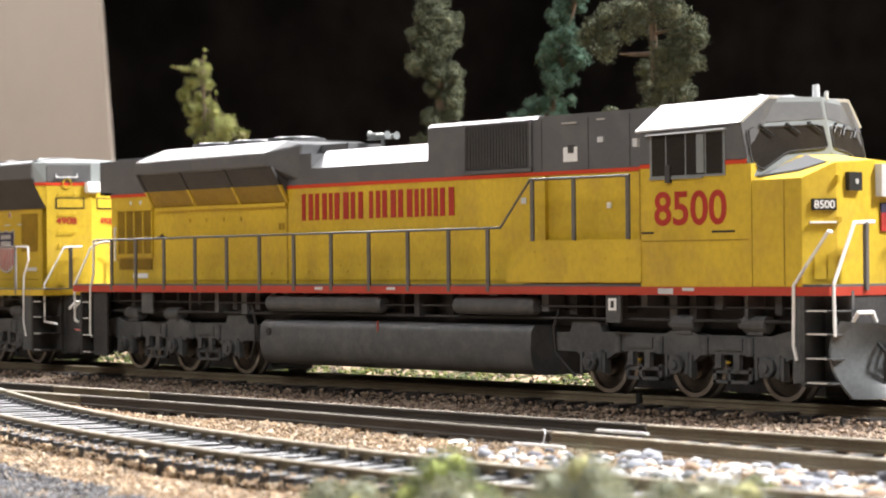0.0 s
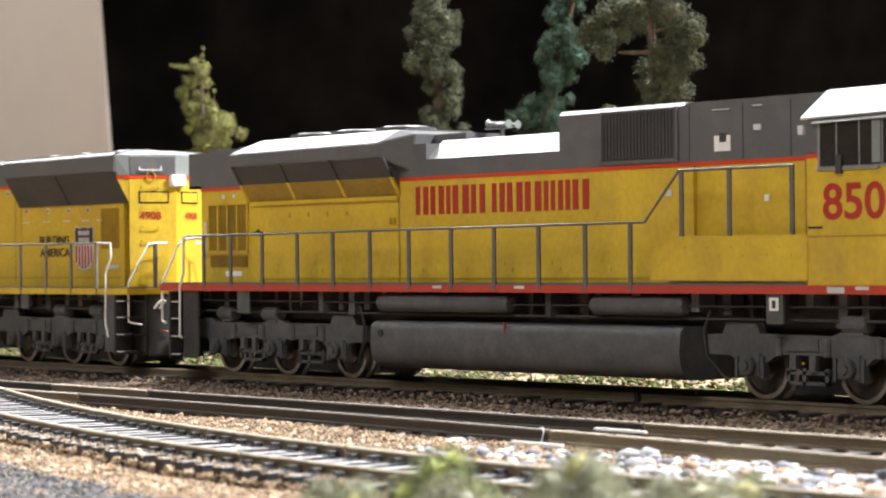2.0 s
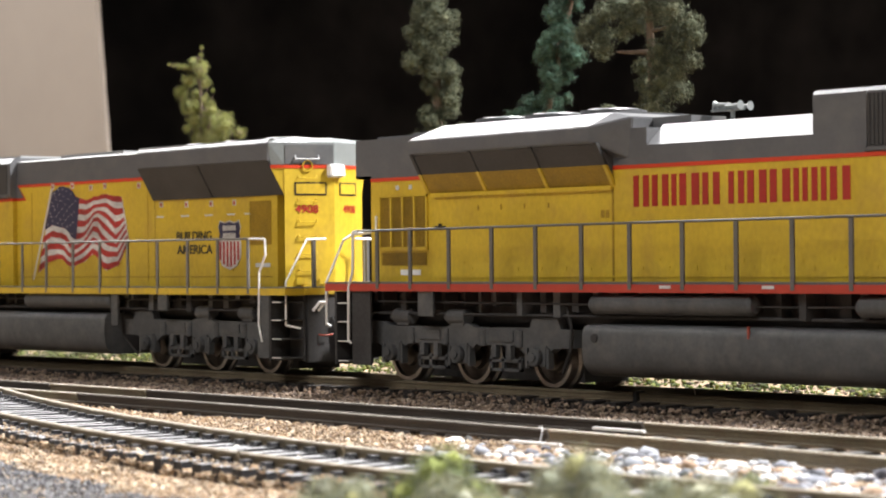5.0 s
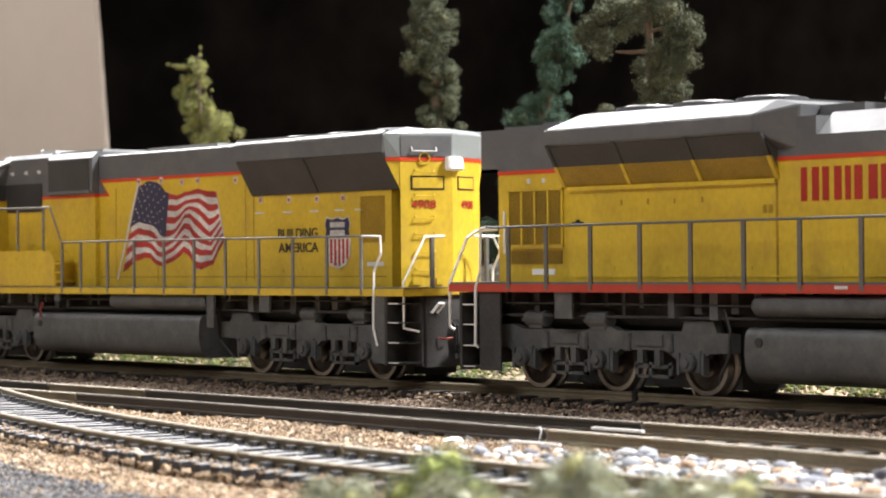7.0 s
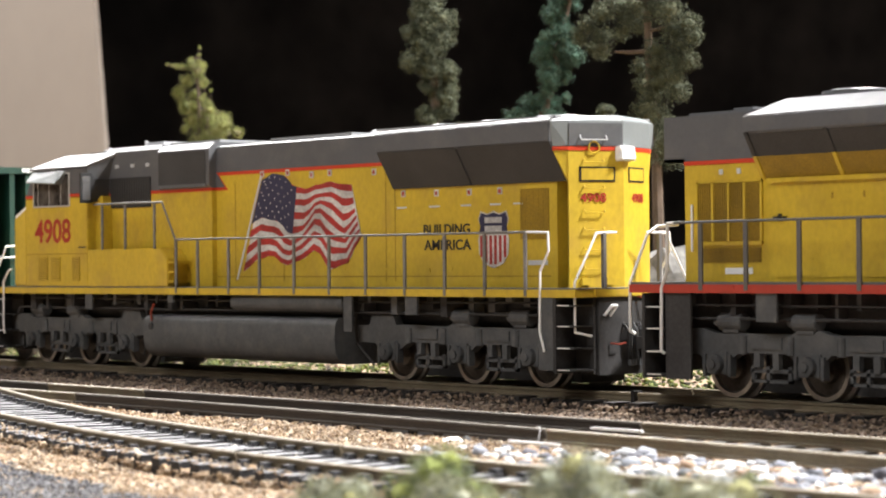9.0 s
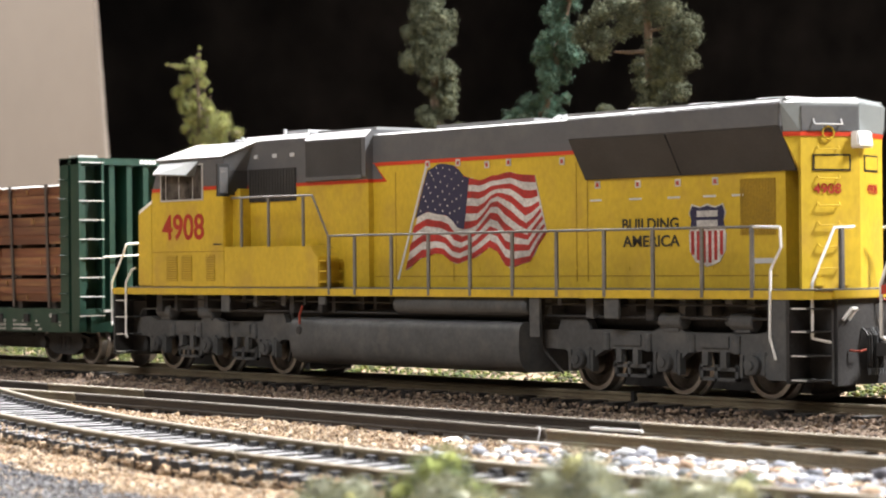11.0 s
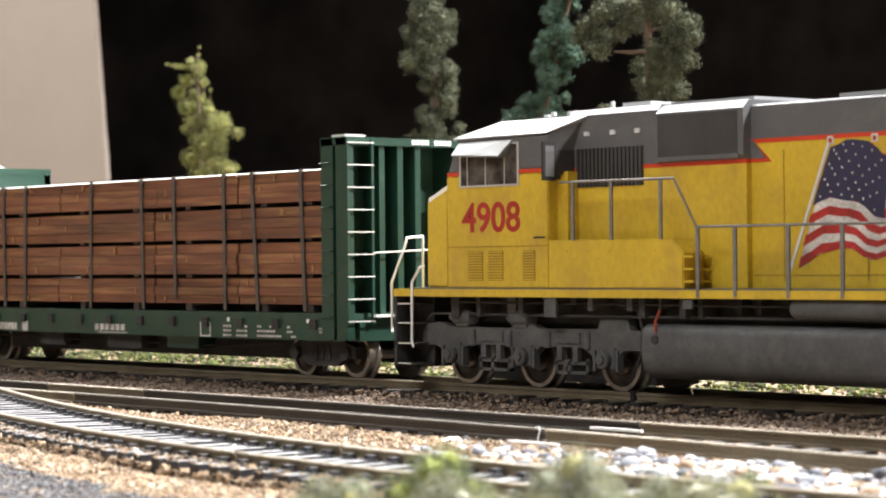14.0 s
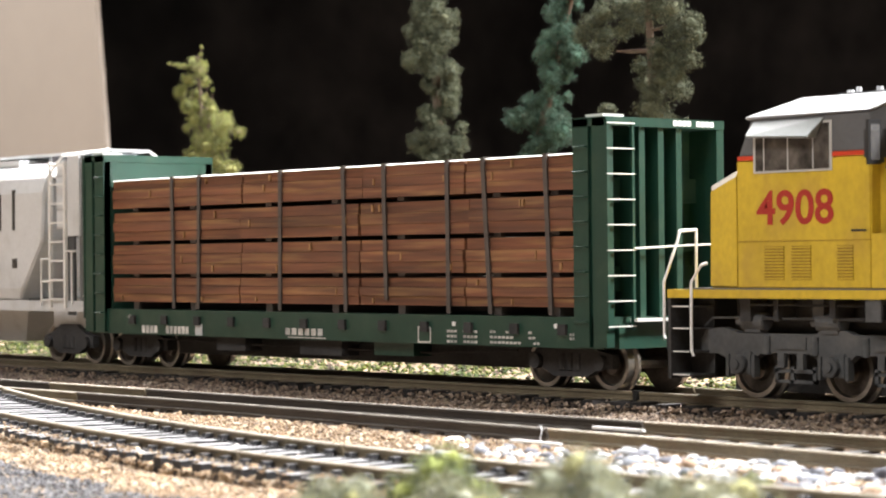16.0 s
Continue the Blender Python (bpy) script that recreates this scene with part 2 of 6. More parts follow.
def writing(name, text, size, m, material, parent, width=None, depth=0.05, weight=0.018):
    """Letters as a mesh; m: their pose in millimetres in the thing's space; width: what they are fitted to."""
    cu = bpy.data.curves.new(name, "FONT")
    cu.body, cu.size, cu.extrude, cu.align_x, cu.offset = text, 1.0, 0.02, "LEFT", weight
    ob = new(name, cu)
    bpy.context.view_layer.update()
    me = bpy.data.meshes.new_from_object(ob.evaluated_get(bpy.context.evaluated_depsgraph_get()))
    bpy.data.objects.remove(ob)
    xs, ys = [v.co.x for v in me.vertices], [v.co.y for v in me.vertices]
    w, h = max(xs) - min(xs), max(ys) - min(ys)
    fit = Matrix.Diagonal(((width or size * w / h) / w, size / h, depth / 0.04, 1)) @ Matrix.Translation((-min(xs), -min(ys), 0))
    whole = bmesh.new()
    whole.from_mesh(me)
    bpy.data.meshes.remove(me)
    glyphs, left = [], set(whole.verts)
    while left:
        todo, island = [left.pop()], []
        while todo:
            v = todo.pop()
            island.append(v)
            for e in v.link_edges:
                w2 = e.other_vert(v)
                if w2 in left:
                    left.discard(w2)
                    todo.append(w2)
        lo, hi = min(v.co.x for v in island), max(v.co.x for v in island)
        for g in [g for g in glyphs if min(hi, g[1]) - max(lo, g[0]) > 0.3 * min(hi - lo, g[1] - g[0])]:
            glyphs.remove(g)
            lo, hi, island = min(lo, g[0]), max(hi, g[1]), island + g[2]
        glyphs.append((lo, hi, island))
    group = new(name)
    group.parent = parent
    turn = Matrix.Scale(0.001, 4) @ m @ fit
    for _, _, island in sorted(glyphs, key=lambda g: g[0]):
        spots = {v: k for k, v in enumerate(island)}
        faces = {f for v in island for f in v.link_faces}
        glyph = bpy.data.meshes.new("figure")
        glyph.from_pydata([turn @ v.co for v in island], [], [[spots[v] for v in f.verts] for f in sorted(faces, key=lambda f: f.index)])
        glyph.materials.append(material)
        new("figure", glyph).parent = group
    whole.free()
    return group


def on_side(x, z, y):
    """Pose of writing that stands on a side facing the camera."""
    return Matrix.Translation((x, y, z)) @ pose(0, 0, 0, 90, 0, 0)


WHEELS, MOVERS = [], []


def wheelset(parent, x, r, gauge_y=7.6):
    bm = bmesh.new()
    wheel(bm, -gauge_y, r, -1)
    wheel(bm, gauge_y, r, 1)
    cyl(bm, (0, -gauge_y, 0), (0, gauge_y, 0), 1.2, 8)
    ob = part("wheelset", bm, [WHEEL, WHEEL_FACE], parent, "steel wheels with worn bright treads", smooth=True)
    WHEELS.append((ob, x, r))
    ob.location = (x * 0.001, 0, r * 0.001)
    return ob

# ---- room and layout ----
def structure(name, bm, material, label, category="", bevel=0.0, kind="structure", smooth=False):
    return tagged(new(name, finish(name, bm, material, bevel, smooth)), label, category or name.split("_")[0], kind=kind)


def ground_height(x, y):
    """Millimetres: level by the tracks, a low rise behind the train."""
    z = (-3.6 if y > -58 else -4.1) + 0.5 * noise.noise((x * 0.02, y * 0.02, 0)) + 0.35 * noise.noise((x * 0.15, y * 0.15, 3))
    if y > 40:
        z += min((y - 40) * 0.11, 9) * (0.7 + 0.6 * noise.noise((x * 0.012, y * 0.015, 7)))
    return z


def grid_sheet(x0, x1, nx, y0, y1, ny):
    bm = bmesh.new()
    rows = [[bm.verts.new((x, y, ground_height(x, y))) for x in np.linspace(x0, x1, nx)] for y in np.linspace(y0, y1, ny)]
    for a, b in zip(rows, rows[1:]):
        for i in range(nx - 1):
            bm.faces.new((a[i], a[i + 1], b[i + 1], b[i]))
    return bm


SOIL = mat("tan_ballast_soil", (0.30, 0.21, 0.13), 0.9, vary=0.45, coarse=90, fine=900, bump=0.9)
sheet = structure("ground", grid_sheet(-1500, 800, 330, -460, 420, 150), SOIL, "tan ballast and soil over the layout base", "ground", smooth=True)
structure("layout_base", boxes((-1500, 800, -460, 420, -60, -8)), BARK, "plain wooden base under the layout", "base")

structure("floor", boxes((-2600, 2200, -1900, 2600, -1000, -950)), CEIL, "dark floor of the room", "floor")
structure("wall_north", boxes((-2600, 2200, 2500, 2560, -950, 1900)), DARKROOM, "dark unlit wall behind the layout", "wall")
structure("wall_west", boxes((-2660, -2600, -1900, 2560, -950, 1900)), DARKROOM, "dark unlit side wall", "wall")
structure("wall_east", boxes((2200, 2260, -1900, 2560, -950, 1900)), DARKROOM, "dark side wall", "wall")
structure("wall_south", boxes((-2660, 2260, -1960, -1900, -950, 1900)), BEIGE, "beige wall behind the viewer", "wall")
structure("ceiling", boxes((-2660, 2260, -1960, 2560, 1900, 1960)), CEIL, "dark ceiling over the layout", "ceiling")
# pale partition whose end shows beyond the trees
structure("wall_partition", prisms("y", 395, 398, [(-1490, -8), (-766, -8), (-818.5, 420), (-1490, 420)]), BEIGE, "beige painted partition panel behind the layout", "wall", bevel=0.8)


# ---- tracks ----
def rail_mesh(line, height, dark):
    """A rail along line (x, y): foot, web and head; its top lies at height."""
    prof = [(-1.05, -2.1), (1.05, -2.1), (1.05, -1.75), (0.28, -1.55), (0.28, -0.75), (0.52, -0.6), (0.5, -0.16), (0.3, 0), (-0.3, 0), (-0.5, -0.16),
            (-0.52, -0.6), (-0.28, -0.75), (-0.28, -1.55), (-1.05, -1.75)]
    bm = bmesh.new()
    rings = []
    for i, (x, y) in enumerate(line):
        a, b = Vector(line[max(i - 1, 0)]), Vector(line[min(i + 1, len(line) - 1)])
        d = (b - a).normalized()
        rings.append([bm.verts.new((x - d.y * w, y + d.x * w, height + z)) for w, z in prof])
    n = len(prof)
    for a, b in zip(rings, rings[1:]):
        for i in range(n):
            j = (i + 1) % n
            bm.faces.new((a[i], a[j], b[j], b[i])).material_index = 1 if i == 7 else 0
    bm.faces.new(rings[0])
    bm.faces.new(rings[-1][::-1])
    return bm


def offset_line(line, w):
    out = []
    for i, (x, y) in enumerate(line):
        a, b = Vector(line[max(i - 1, 0)]), Vector(line[min(i + 1, len(line) - 1)])
        d = (b - a).normalized()
        out.append((x - d.y * w, y + d.x * w))
    return out


SPIKE = finish("spike", boxes((-1.0, 1.0, -2.7, -0.9, -0.15, 0.2), (-0.75, 0.75, -2.2, -0.8, 0.1, 0.7), (-1.0, 1.0, 0.9, 2.7, -0.15, 0.2), (-0.75, 0.75, 0.8, 2.2, 0.1, 0.7)), TIE)


TIES = {}


def track(name, label, line, tie_from, tie_to, rail_mats, tie_mat, tie_size, height=0.0, cuts=(), spacing=7.1, spikes=False, sink=2.05, near=None):
    tr = tagged(new(name), label, "railway track", kind="structure")
    for side, w in ((0, 8.75), (1, -8.75)):
        pts = near if near and side else offset_line(line, w)
        pieces, cur = [], []
        for p in pts:
            cur.append(p)
            if any(abs(p[0] - c) < 6.0 for c in cuts) and len(cur) > 2:
                q = cur.pop()
                cur.append((q[0] - 0.5, q[1]))
                pieces.append(cur)
                cur = [q]
        pieces.append(cur)
        for pc in pieces:
            if len(pc) > 1:
                m = rail_mats[side]
                if callable(m):
                    m = m(pc[0][0])
                part("rail", rail_mesh(pc, height, False), [m, RAIL_TOP], tr, "")
    length, wide, thick = tie_size
    tie = None
    TIES[name] = []
    rng = random.Random(len(name))
    dist, last = 0.0, None
    for (x0, y0), (x1, y1) in zip(line, line[1:]):
        seg = math.hypot(x1 - x0, y1 - y0)
        while dist <= seg:
            u = dist / seg
            x, y = x0 + (x1 - x0) * u, y0 + (y1 - y0) * u
            if tie_from <= x <= tie_to:
                if tie is None:
                    bm = boxes((-wide / 2, wide / 2, -length / 2, length / 2, -thick, 0))
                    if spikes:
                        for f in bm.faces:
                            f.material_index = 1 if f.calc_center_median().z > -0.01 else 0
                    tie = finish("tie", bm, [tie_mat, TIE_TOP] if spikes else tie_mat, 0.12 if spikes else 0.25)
                TIES[name].append(x)
                o = new("tie", tie)
                o.parent = tr
                place = Matrix.Translation((x * 0.001, y * 0.001, (height - sink + rng.uniform(-0.12, 0.08)) * 0.001)) @ pose(
                    0, 0, 0, rng.uniform(-0.5, 0.5), 0, math.degrees(math.atan2(y1 - y0, x1 - x0)) + rng.uniform(-2, 2))
                o.matrix_local = place
                if spikes:
                    for w in (8.75, -8.75):
                        s = new("tie_plate", SPIKE)
                        s.parent = tr
                        s.matrix_local = place @ Matrix.Translation((0, w * 0.001, 0))
            dist += spacing
        dist -= seg
    return tr


MAIN = [(x, 0.0) for x in range(-1500, 801, 10)]
K3, K2, K1, K0 = 4.54e-7, 6.51e-4, -0.3061, -109.6
SIDING = [(x, -74.7) for x in range(-1200, 601, 10)]
SIDING_NEAR = [(x, -82.9 - 0.00019 * max(x + 20, 0) ** 2) for x in range(-1200, 601, 10)]


def spur_y(x):
    """Centre line of the spur: a curve that runs straight on at its ends."""
    u = min(max(x, -60.0), 215.0)
    return K3 * u**3 + K2 * u**2 + K1 * u + K0 + spur_slope(u) * (x - u)


def spur_slope(x):
    u = min(max(x, -60.0), 215.0)
    return 3 * K3 * u**2 + 2 * K2 * u + K1


SPUR = [(float(x), spur_y(x)) for x in range(-170, 420, 10)]
track("track_main", "weathered main line track on dark ties and brown ballast", MAIN, -900, 330, (RAIL_SIDE, RAIL_SIDE), TIE_BROWN, (30, 3.2, 1.9), cuts=(70,), sink=1.75)
track("track_siding", "dark railed siding track sunk in ballast", SIDING, -500, 330, (lambda x: RAIL_SIDE if x > 120 or -65 < x < -25 else RAIL_DARK, lambda x: RAIL_SIDE if x > 120 or x < -25 else RAIL_DARK),
      TIE_BROWN, (19, 2.6, 1.7), height=-0.2, cuts=(-60, -20, 130), near=SIDING_NEAR)
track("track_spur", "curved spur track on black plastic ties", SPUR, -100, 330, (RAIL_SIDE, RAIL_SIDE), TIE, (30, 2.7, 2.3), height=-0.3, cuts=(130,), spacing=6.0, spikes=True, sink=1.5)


# ---- small track fittings ----
def strip(label, x0, x1, y, z, turn):
    o = tagged(new("plastic_strip", finish("plastic_strip", boxes((x0 - (x0 + x1) / 2, (x0 + x1) / 2 - x0, -0.3, 0.3, 0, 0.4)), WHITE, 0.1)), label, "strip")
    o.matrix_world = Matrix.Translation(((x0 + x1) * 0.0005, y * 0.001, z * 0.001)) @ pose(0, 0, 0, 0, 0, turn)


# placed to fit the camera's view over the near rail, clear of the ties
strip("white plastic strip between siding rails, height set for the view", 128.5, 140.4, -76.4, -0.9, -1)
strip("white plastic strip lying beside the siding rail", 129.4, 140.9, -95, -1.9, 0)
joiner = tagged(new("rail_joiner", finish("rail_joiner", boxes((70.4, 71.4, -10.0, -7.6, -2.2, 0.35)), BLACK, 0.1)), "black insulated rail joiner on the main line", "rail joiner")


hook = tagged(new("wire_hook", finish("wire_hook", tubes(0.09, [(129.4, -89.2, -3.0), (129.2, -88.2, -0.6), (128.4, -87.6, 0.1), (127.4, -87.4, -0.1)]), HOPPER_GREY)), "thin pale bent wire beside the siding rail", "wire")


# ---- loose stones ----
def lump(rng, r, squash=0.75):
    """A rough stone as vertices and faces."""
    t = (1 + 5**0.5) / 2
    vs = [(-1, t, 0), (1, t, 0), (-1, -t, 0), (1, -t, 0), (0, -1, t), (0, 1, t), (0, -1, -t), (0, 1, -t), (t, 0, -1), (t, 0, 1), (-t, 0, -1), (-t, 0, 1)]
    fs = [(0, 11, 5), (0, 5, 1), (0, 1, 7), (0, 7, 10), (0, 10, 11), (1, 5, 9), (5, 11, 4), (11, 10, 2), (10, 7, 6), (7, 1, 8), (3, 9, 4), (3, 4, 2),
          (3, 2, 6), (3, 6, 8), (3, 8, 9), (4, 9, 5), (2, 4, 11), (6, 2, 10), (8, 6, 7), (9, 8, 1)]
    e = Euler((rng.uniform(0, 6), rng.uniform(0, 6), rng.uniform(0, 6))).to_matrix()
    out = []
    for v in vs:
        p = e @ (Vector(v).normalized() * r * rng.uniform(0.7, 1.15))
        out.append((p.x, p.y, p.z * squash))
    return out, fs


def chip(rng, r):
    """A small sharp stone of eight faces."""
    e = Euler((rng.uniform(0, 6), rng.uniform(0, 6), rng.uniform(0, 6))).to_matrix()
    out = []
    for v in ((1, 0, 0), (-1, 0, 0), (0, 1, 0), (0, -1, 0), (0, 0, 1), (0, 0, -1)):
        p = e @ Vector((v[0] + rng.uniform(-0.3, 0.3), v[1] + rng.uniform(-0.3, 0.3), v[2] + rng.uniform(-0.3, 0.3))) * r * rng.uniform(0.85, 1.3)
        out.append((p.x, p.y, p.z * 0.8))
    return out, [(0, 2, 4), (2, 1, 4), (1, 3, 4), (3, 0, 4), (2, 0, 5), (1, 2, 5), (3, 1, 5), (0, 3, 5)]


def scatter(name, label, category, material, count, place, size, seed, smooth=False):
    rng = random.Random(seed)
    V, F = [], []
    for _ in range(count):
        x, y, z = place(rng)
        vs, fs = lump(rng, size(rng)) if smooth else chip(rng, size(rng))
        n = len(V)
        V += [((x + a) * 0.001, (y + b) * 0.001, (z + c) * 0.001) for a, b, c in vs]
        F += [tuple(i + n for i in f) for f in fs]
    me = bpy.data.meshes.new(name)
    me.from_pydata(V, [], F)
    me.materials.append(material)
    if smooth:
        me.shade_smooth()
    return tagged(new(name, me), label, category, kind="stuff")


BROWN_STONE = island_mat("brown_ballast_stone", [(0.2, 0.145, 0.1), (0.26, 0.185, 0.13), (0.12, 0.085, 0.062), (0.33, 0.25, 0.18), (0.21, 0.148, 0.105), (0.07, 0.05, 0.038)])
TAN_STONE = island_mat("tan_ballast_stone", [(0.36, 0.25, 0.145), (0.28, 0.19, 0.11), (0.42, 0.32, 0.21), (0.2, 0.135, 0.085), (0.33, 0.22, 0.13), (0.5, 0.42, 0.31), (0.14, 0.1, 0.07)])
GREY_STONE = island_mat("grey_cinder_stone", [(0.07, 0.07, 0.078), (0.1, 0.1, 0.11), (0.14, 0.14, 0.15), (0.05, 0.05, 0.055), (0.24, 0.24, 0.24)])
# pale ballast, lightened further so that the glare sits in its colour
PALE_SAND = island_mat("sandy_ballast_with_glare", [(0.7, 0.65, 0.58), (0.78, 0.74, 0.68), (0.56, 0.48, 0.39), (0.74, 0.69, 0.62)])
PALE_STONE = island_mat("pale_and_slate_rock", [(0.5, 0.48, 0.46), (0.62, 0.61, 0.6), (0.36, 0.37, 0.38), (0.13, 0.14, 0.16), (0.5, 0.4, 0.32), (0.17, 0.18, 0.21), (0.22, 0.23, 0.26), (0.3, 0.2, 0.13), (0.07, 0.07, 0.085), (0.28, 0.29, 0.31)])


def on_ground(x, y, lift=0.0):
    return (x, y, ground_height(x, y) + lift)


def main_place(rng):
    x, y = rng.uniform(-420, 230), rng.uniform(-84, 24)
    if abs(y) < 6 and rng.random() < 0.5:
        y = rng.uniform(-60, -10)
    return on_ground(x, y, rng.uniform(0.0, 0.5) if abs(y) > 18 else rng.uniform(0.1, 1.6) if abs(y) > 10 else rng.uniform(-0.2, 0.5))


SPUR_TIES = np.array(TIES["track_spur"])


def over_tie(x, off):
    """Whether a spur tie lies under a place off the centre line."""
    return float(np.min(np.abs(SPUR_TIES - x - spur_slope(x) * off))) < 1.5


def tan_place(rng):
    while True:
        x, y = rng.uniform(-120, 240), rng.uniform(-184, -85)
        c = spur_y(x)
        if abs(y - c) < 15.5 and x > -95 and over_tie(x, y - c):
            if rng.random() < 0.8 or abs(y - c) < 10.5:
                continue
            return (x, y, -1.7)
        if y < c - 31 + 7 * noise.noise((x * 0.05, y * 0.05, 1)) or abs(y - c) < 8.3:
            continue
        return on_ground(x, y, rng.uniform(0.3, 1.5) if c - 16 < y else rng.uniform(0, 0.35))


def pale_place(rng):
    while True:
        x, off = rng.uniform(-110, 240), rng.uniform(-8, 8)
        if x < -90 or not over_tie(x, off) or rng.random() < (0.3 if abs(off) < 4 else 0.05):
            return on_ground(x, spur_y(x) + off, 0)[:2] + (rng.uniform(-3.6, -2.3),)


def tie_end_place(rng):
    while True:
        x, off = rng.uniform(-95, 240), rng.uniform(7.5, 15.5) * (-1 if rng.random() < 0.7 else 1)
        if not over_tie(x, off) or rng.random() < 0.06:
            return (x, spur_y(x) + off, rng.uniform(-3.8, -2.3 - 0.1 * (abs(off) - 7.5)))


def cinder_place(rng):
    while True:
        x, y = rng.uniform(-40, 300), rng.uniform(-235, -150)
        if y < spur_y(x) - 30 + 7 * noise.noise((x * 0.05, y * 0.05, 1)):
            return on_ground(x, y, 0.3)


def rock_place(rng):
    while True:
        x, y = rng.uniform(120, 250), rng.uniform(-130, -93)
        if y > spur_y(x) + 12 and rng.random() < min(1, (x - 115) / 55):
            return on_ground(x, y, rng.uniform(0.3, 1.6))


def far_place(rng):
    return on_ground(rng.uniform(-700, 200), rng.uniform(22, 60), 0.2)


scatter("ballast_stuff", "fine brown ballast beside the main line", "ballast", BROWN_STONE, 64000, main_place, lambda r: r.uniform(0.25, 0.62), 1)
scatter("ballast_stuff", "loose tan ballast chips between the tracks", "ballast", TAN_STONE, 95000, tan_place, lambda r: r.uniform(0.15, 0.33) * (2.2 if r.random() < 0.04 else 1), 2)
scatter("cinder_stuff", "fine grey cinders beyond the ballast shoulder", "cinders", GREY_STONE, 40000, cinder_place, lambda r: r.uniform(0.18, 0.42), 3)
scatter("ballast_stuff", "sandy ballast between the spur rails, paler for the glare", "ballast", PALE_SAND, 12000, pale_place, lambda r: r.uniform(0.22, 0.5), 7)
scatter("ballast_stuff", "tan chips packed between the spur's tie ends", "ballast", TAN_STONE, 15000, tie_end_place, lambda r: r.uniform(0.2, 0.45), 8)
scatter("rock_stuff", "pale and slate rocks heaped between tracks", "rocks", PALE_STONE, 1500, rock_place, lambda r: r.uniform(0.6, 1.6) * (1.5 if r.random() < 0.12 else 1), 4, smooth=True)
scatter("ballast_stuff", "brown ballast on the far side of the track", "ballast", BROWN_STONE, 1500, far_place, lambda r: r.uniform(0.4, 1.0), 5)


def stone(label, x, y, size, material, seed):
    rng = random.Random(seed)
    bm = bmesh.new()
    bmesh.ops.create_icosphere(bm, subdivisions=2, radius=1.0)
    for v in bm.verts:
        k = 1 + 0.3 * noise.noise(v.co * 1.5 + Vector((seed, 0, 0)))
        v.co = Vector((v.co.x * size[0] * k, v.co.y * size[1] * k, v.co.z * size[2] * k))
    o = tagged(new("stone", finish("stone", bm, material, smooth=True)), label, "stone")
    o.matrix_world = Matrix.Translation((x * 0.001, y * 0.001, (ground_height(x, y) + size[2] * 0.6) * 0.001)) @ pose(0, 0, 0, 0, 0, rng.uniform(20, 60))


stone("smooth white stone on the tan ballast", 111.5, -91.5, (2.2, 1.6, 1.2), WHITE, 3)
stone("small dark slate stone on the tan ballast", 112.8, -89.6, (1.0, 1.2, 1.3), UNDER, 4)


# ---- plants ----
FOAM_GREEN = island_mat("olive_foam_foliage", [(0.07, 0.084, 0.048), (0.092, 0.104, 0.058), (0.055, 0.066, 0.04), (0.14, 0.146, 0.082), (0.074, 0.086, 0.054)], 0.95)
FOAM_BLUE = island_mat("blue_green_foam_foliage", [(0.05, 0.11, 0.075), (0.06, 0.13, 0.088), (0.042, 0.085, 0.06), (0.085, 0.145, 0.1), (0.065, 0.09, 0.06)], 0.95)
FOAM_LIGHT = island_mat("light_yellow_green_foliage", [(0.19, 0.22, 0.055), (0.25, 0.27, 0.075), (0.13, 0.15, 0.045), (0.3, 0.3, 0.1), (0.16, 0.135, 0.075)], 0.95)
BUSH_MIX = island_mat("mixed_turf_bush", [(0.27, 0.32, 0.08), (0.2, 0.25, 0.09), (0.2, 0.22, 0.17), (0.36, 0.4, 0.1), (0.22, 0.25, 0.19), (0.13, 0.17, 0.07), (0.16, 0.17, 0.14)], 0.95)
BUSH_GREY = island_mat("grey_green_bush", [(0.3, 0.32, 0.24), (0.38, 0.39, 0.3), (0.24, 0.26, 0.19), (0.42, 0.42, 0.3), (0.4, 0.39, 0.16)], 0.95)
GRASS_FAR = island_mat("bright_turf", [(0.035, 0.03, 0.018), (0.075, 0.1, 0.012), (0.045, 0.07, 0.011), (0.12, 0.14, 0.022), (0.035, 0.055, 0.01), (0.09, 0.1, 0.018)], 0.95)


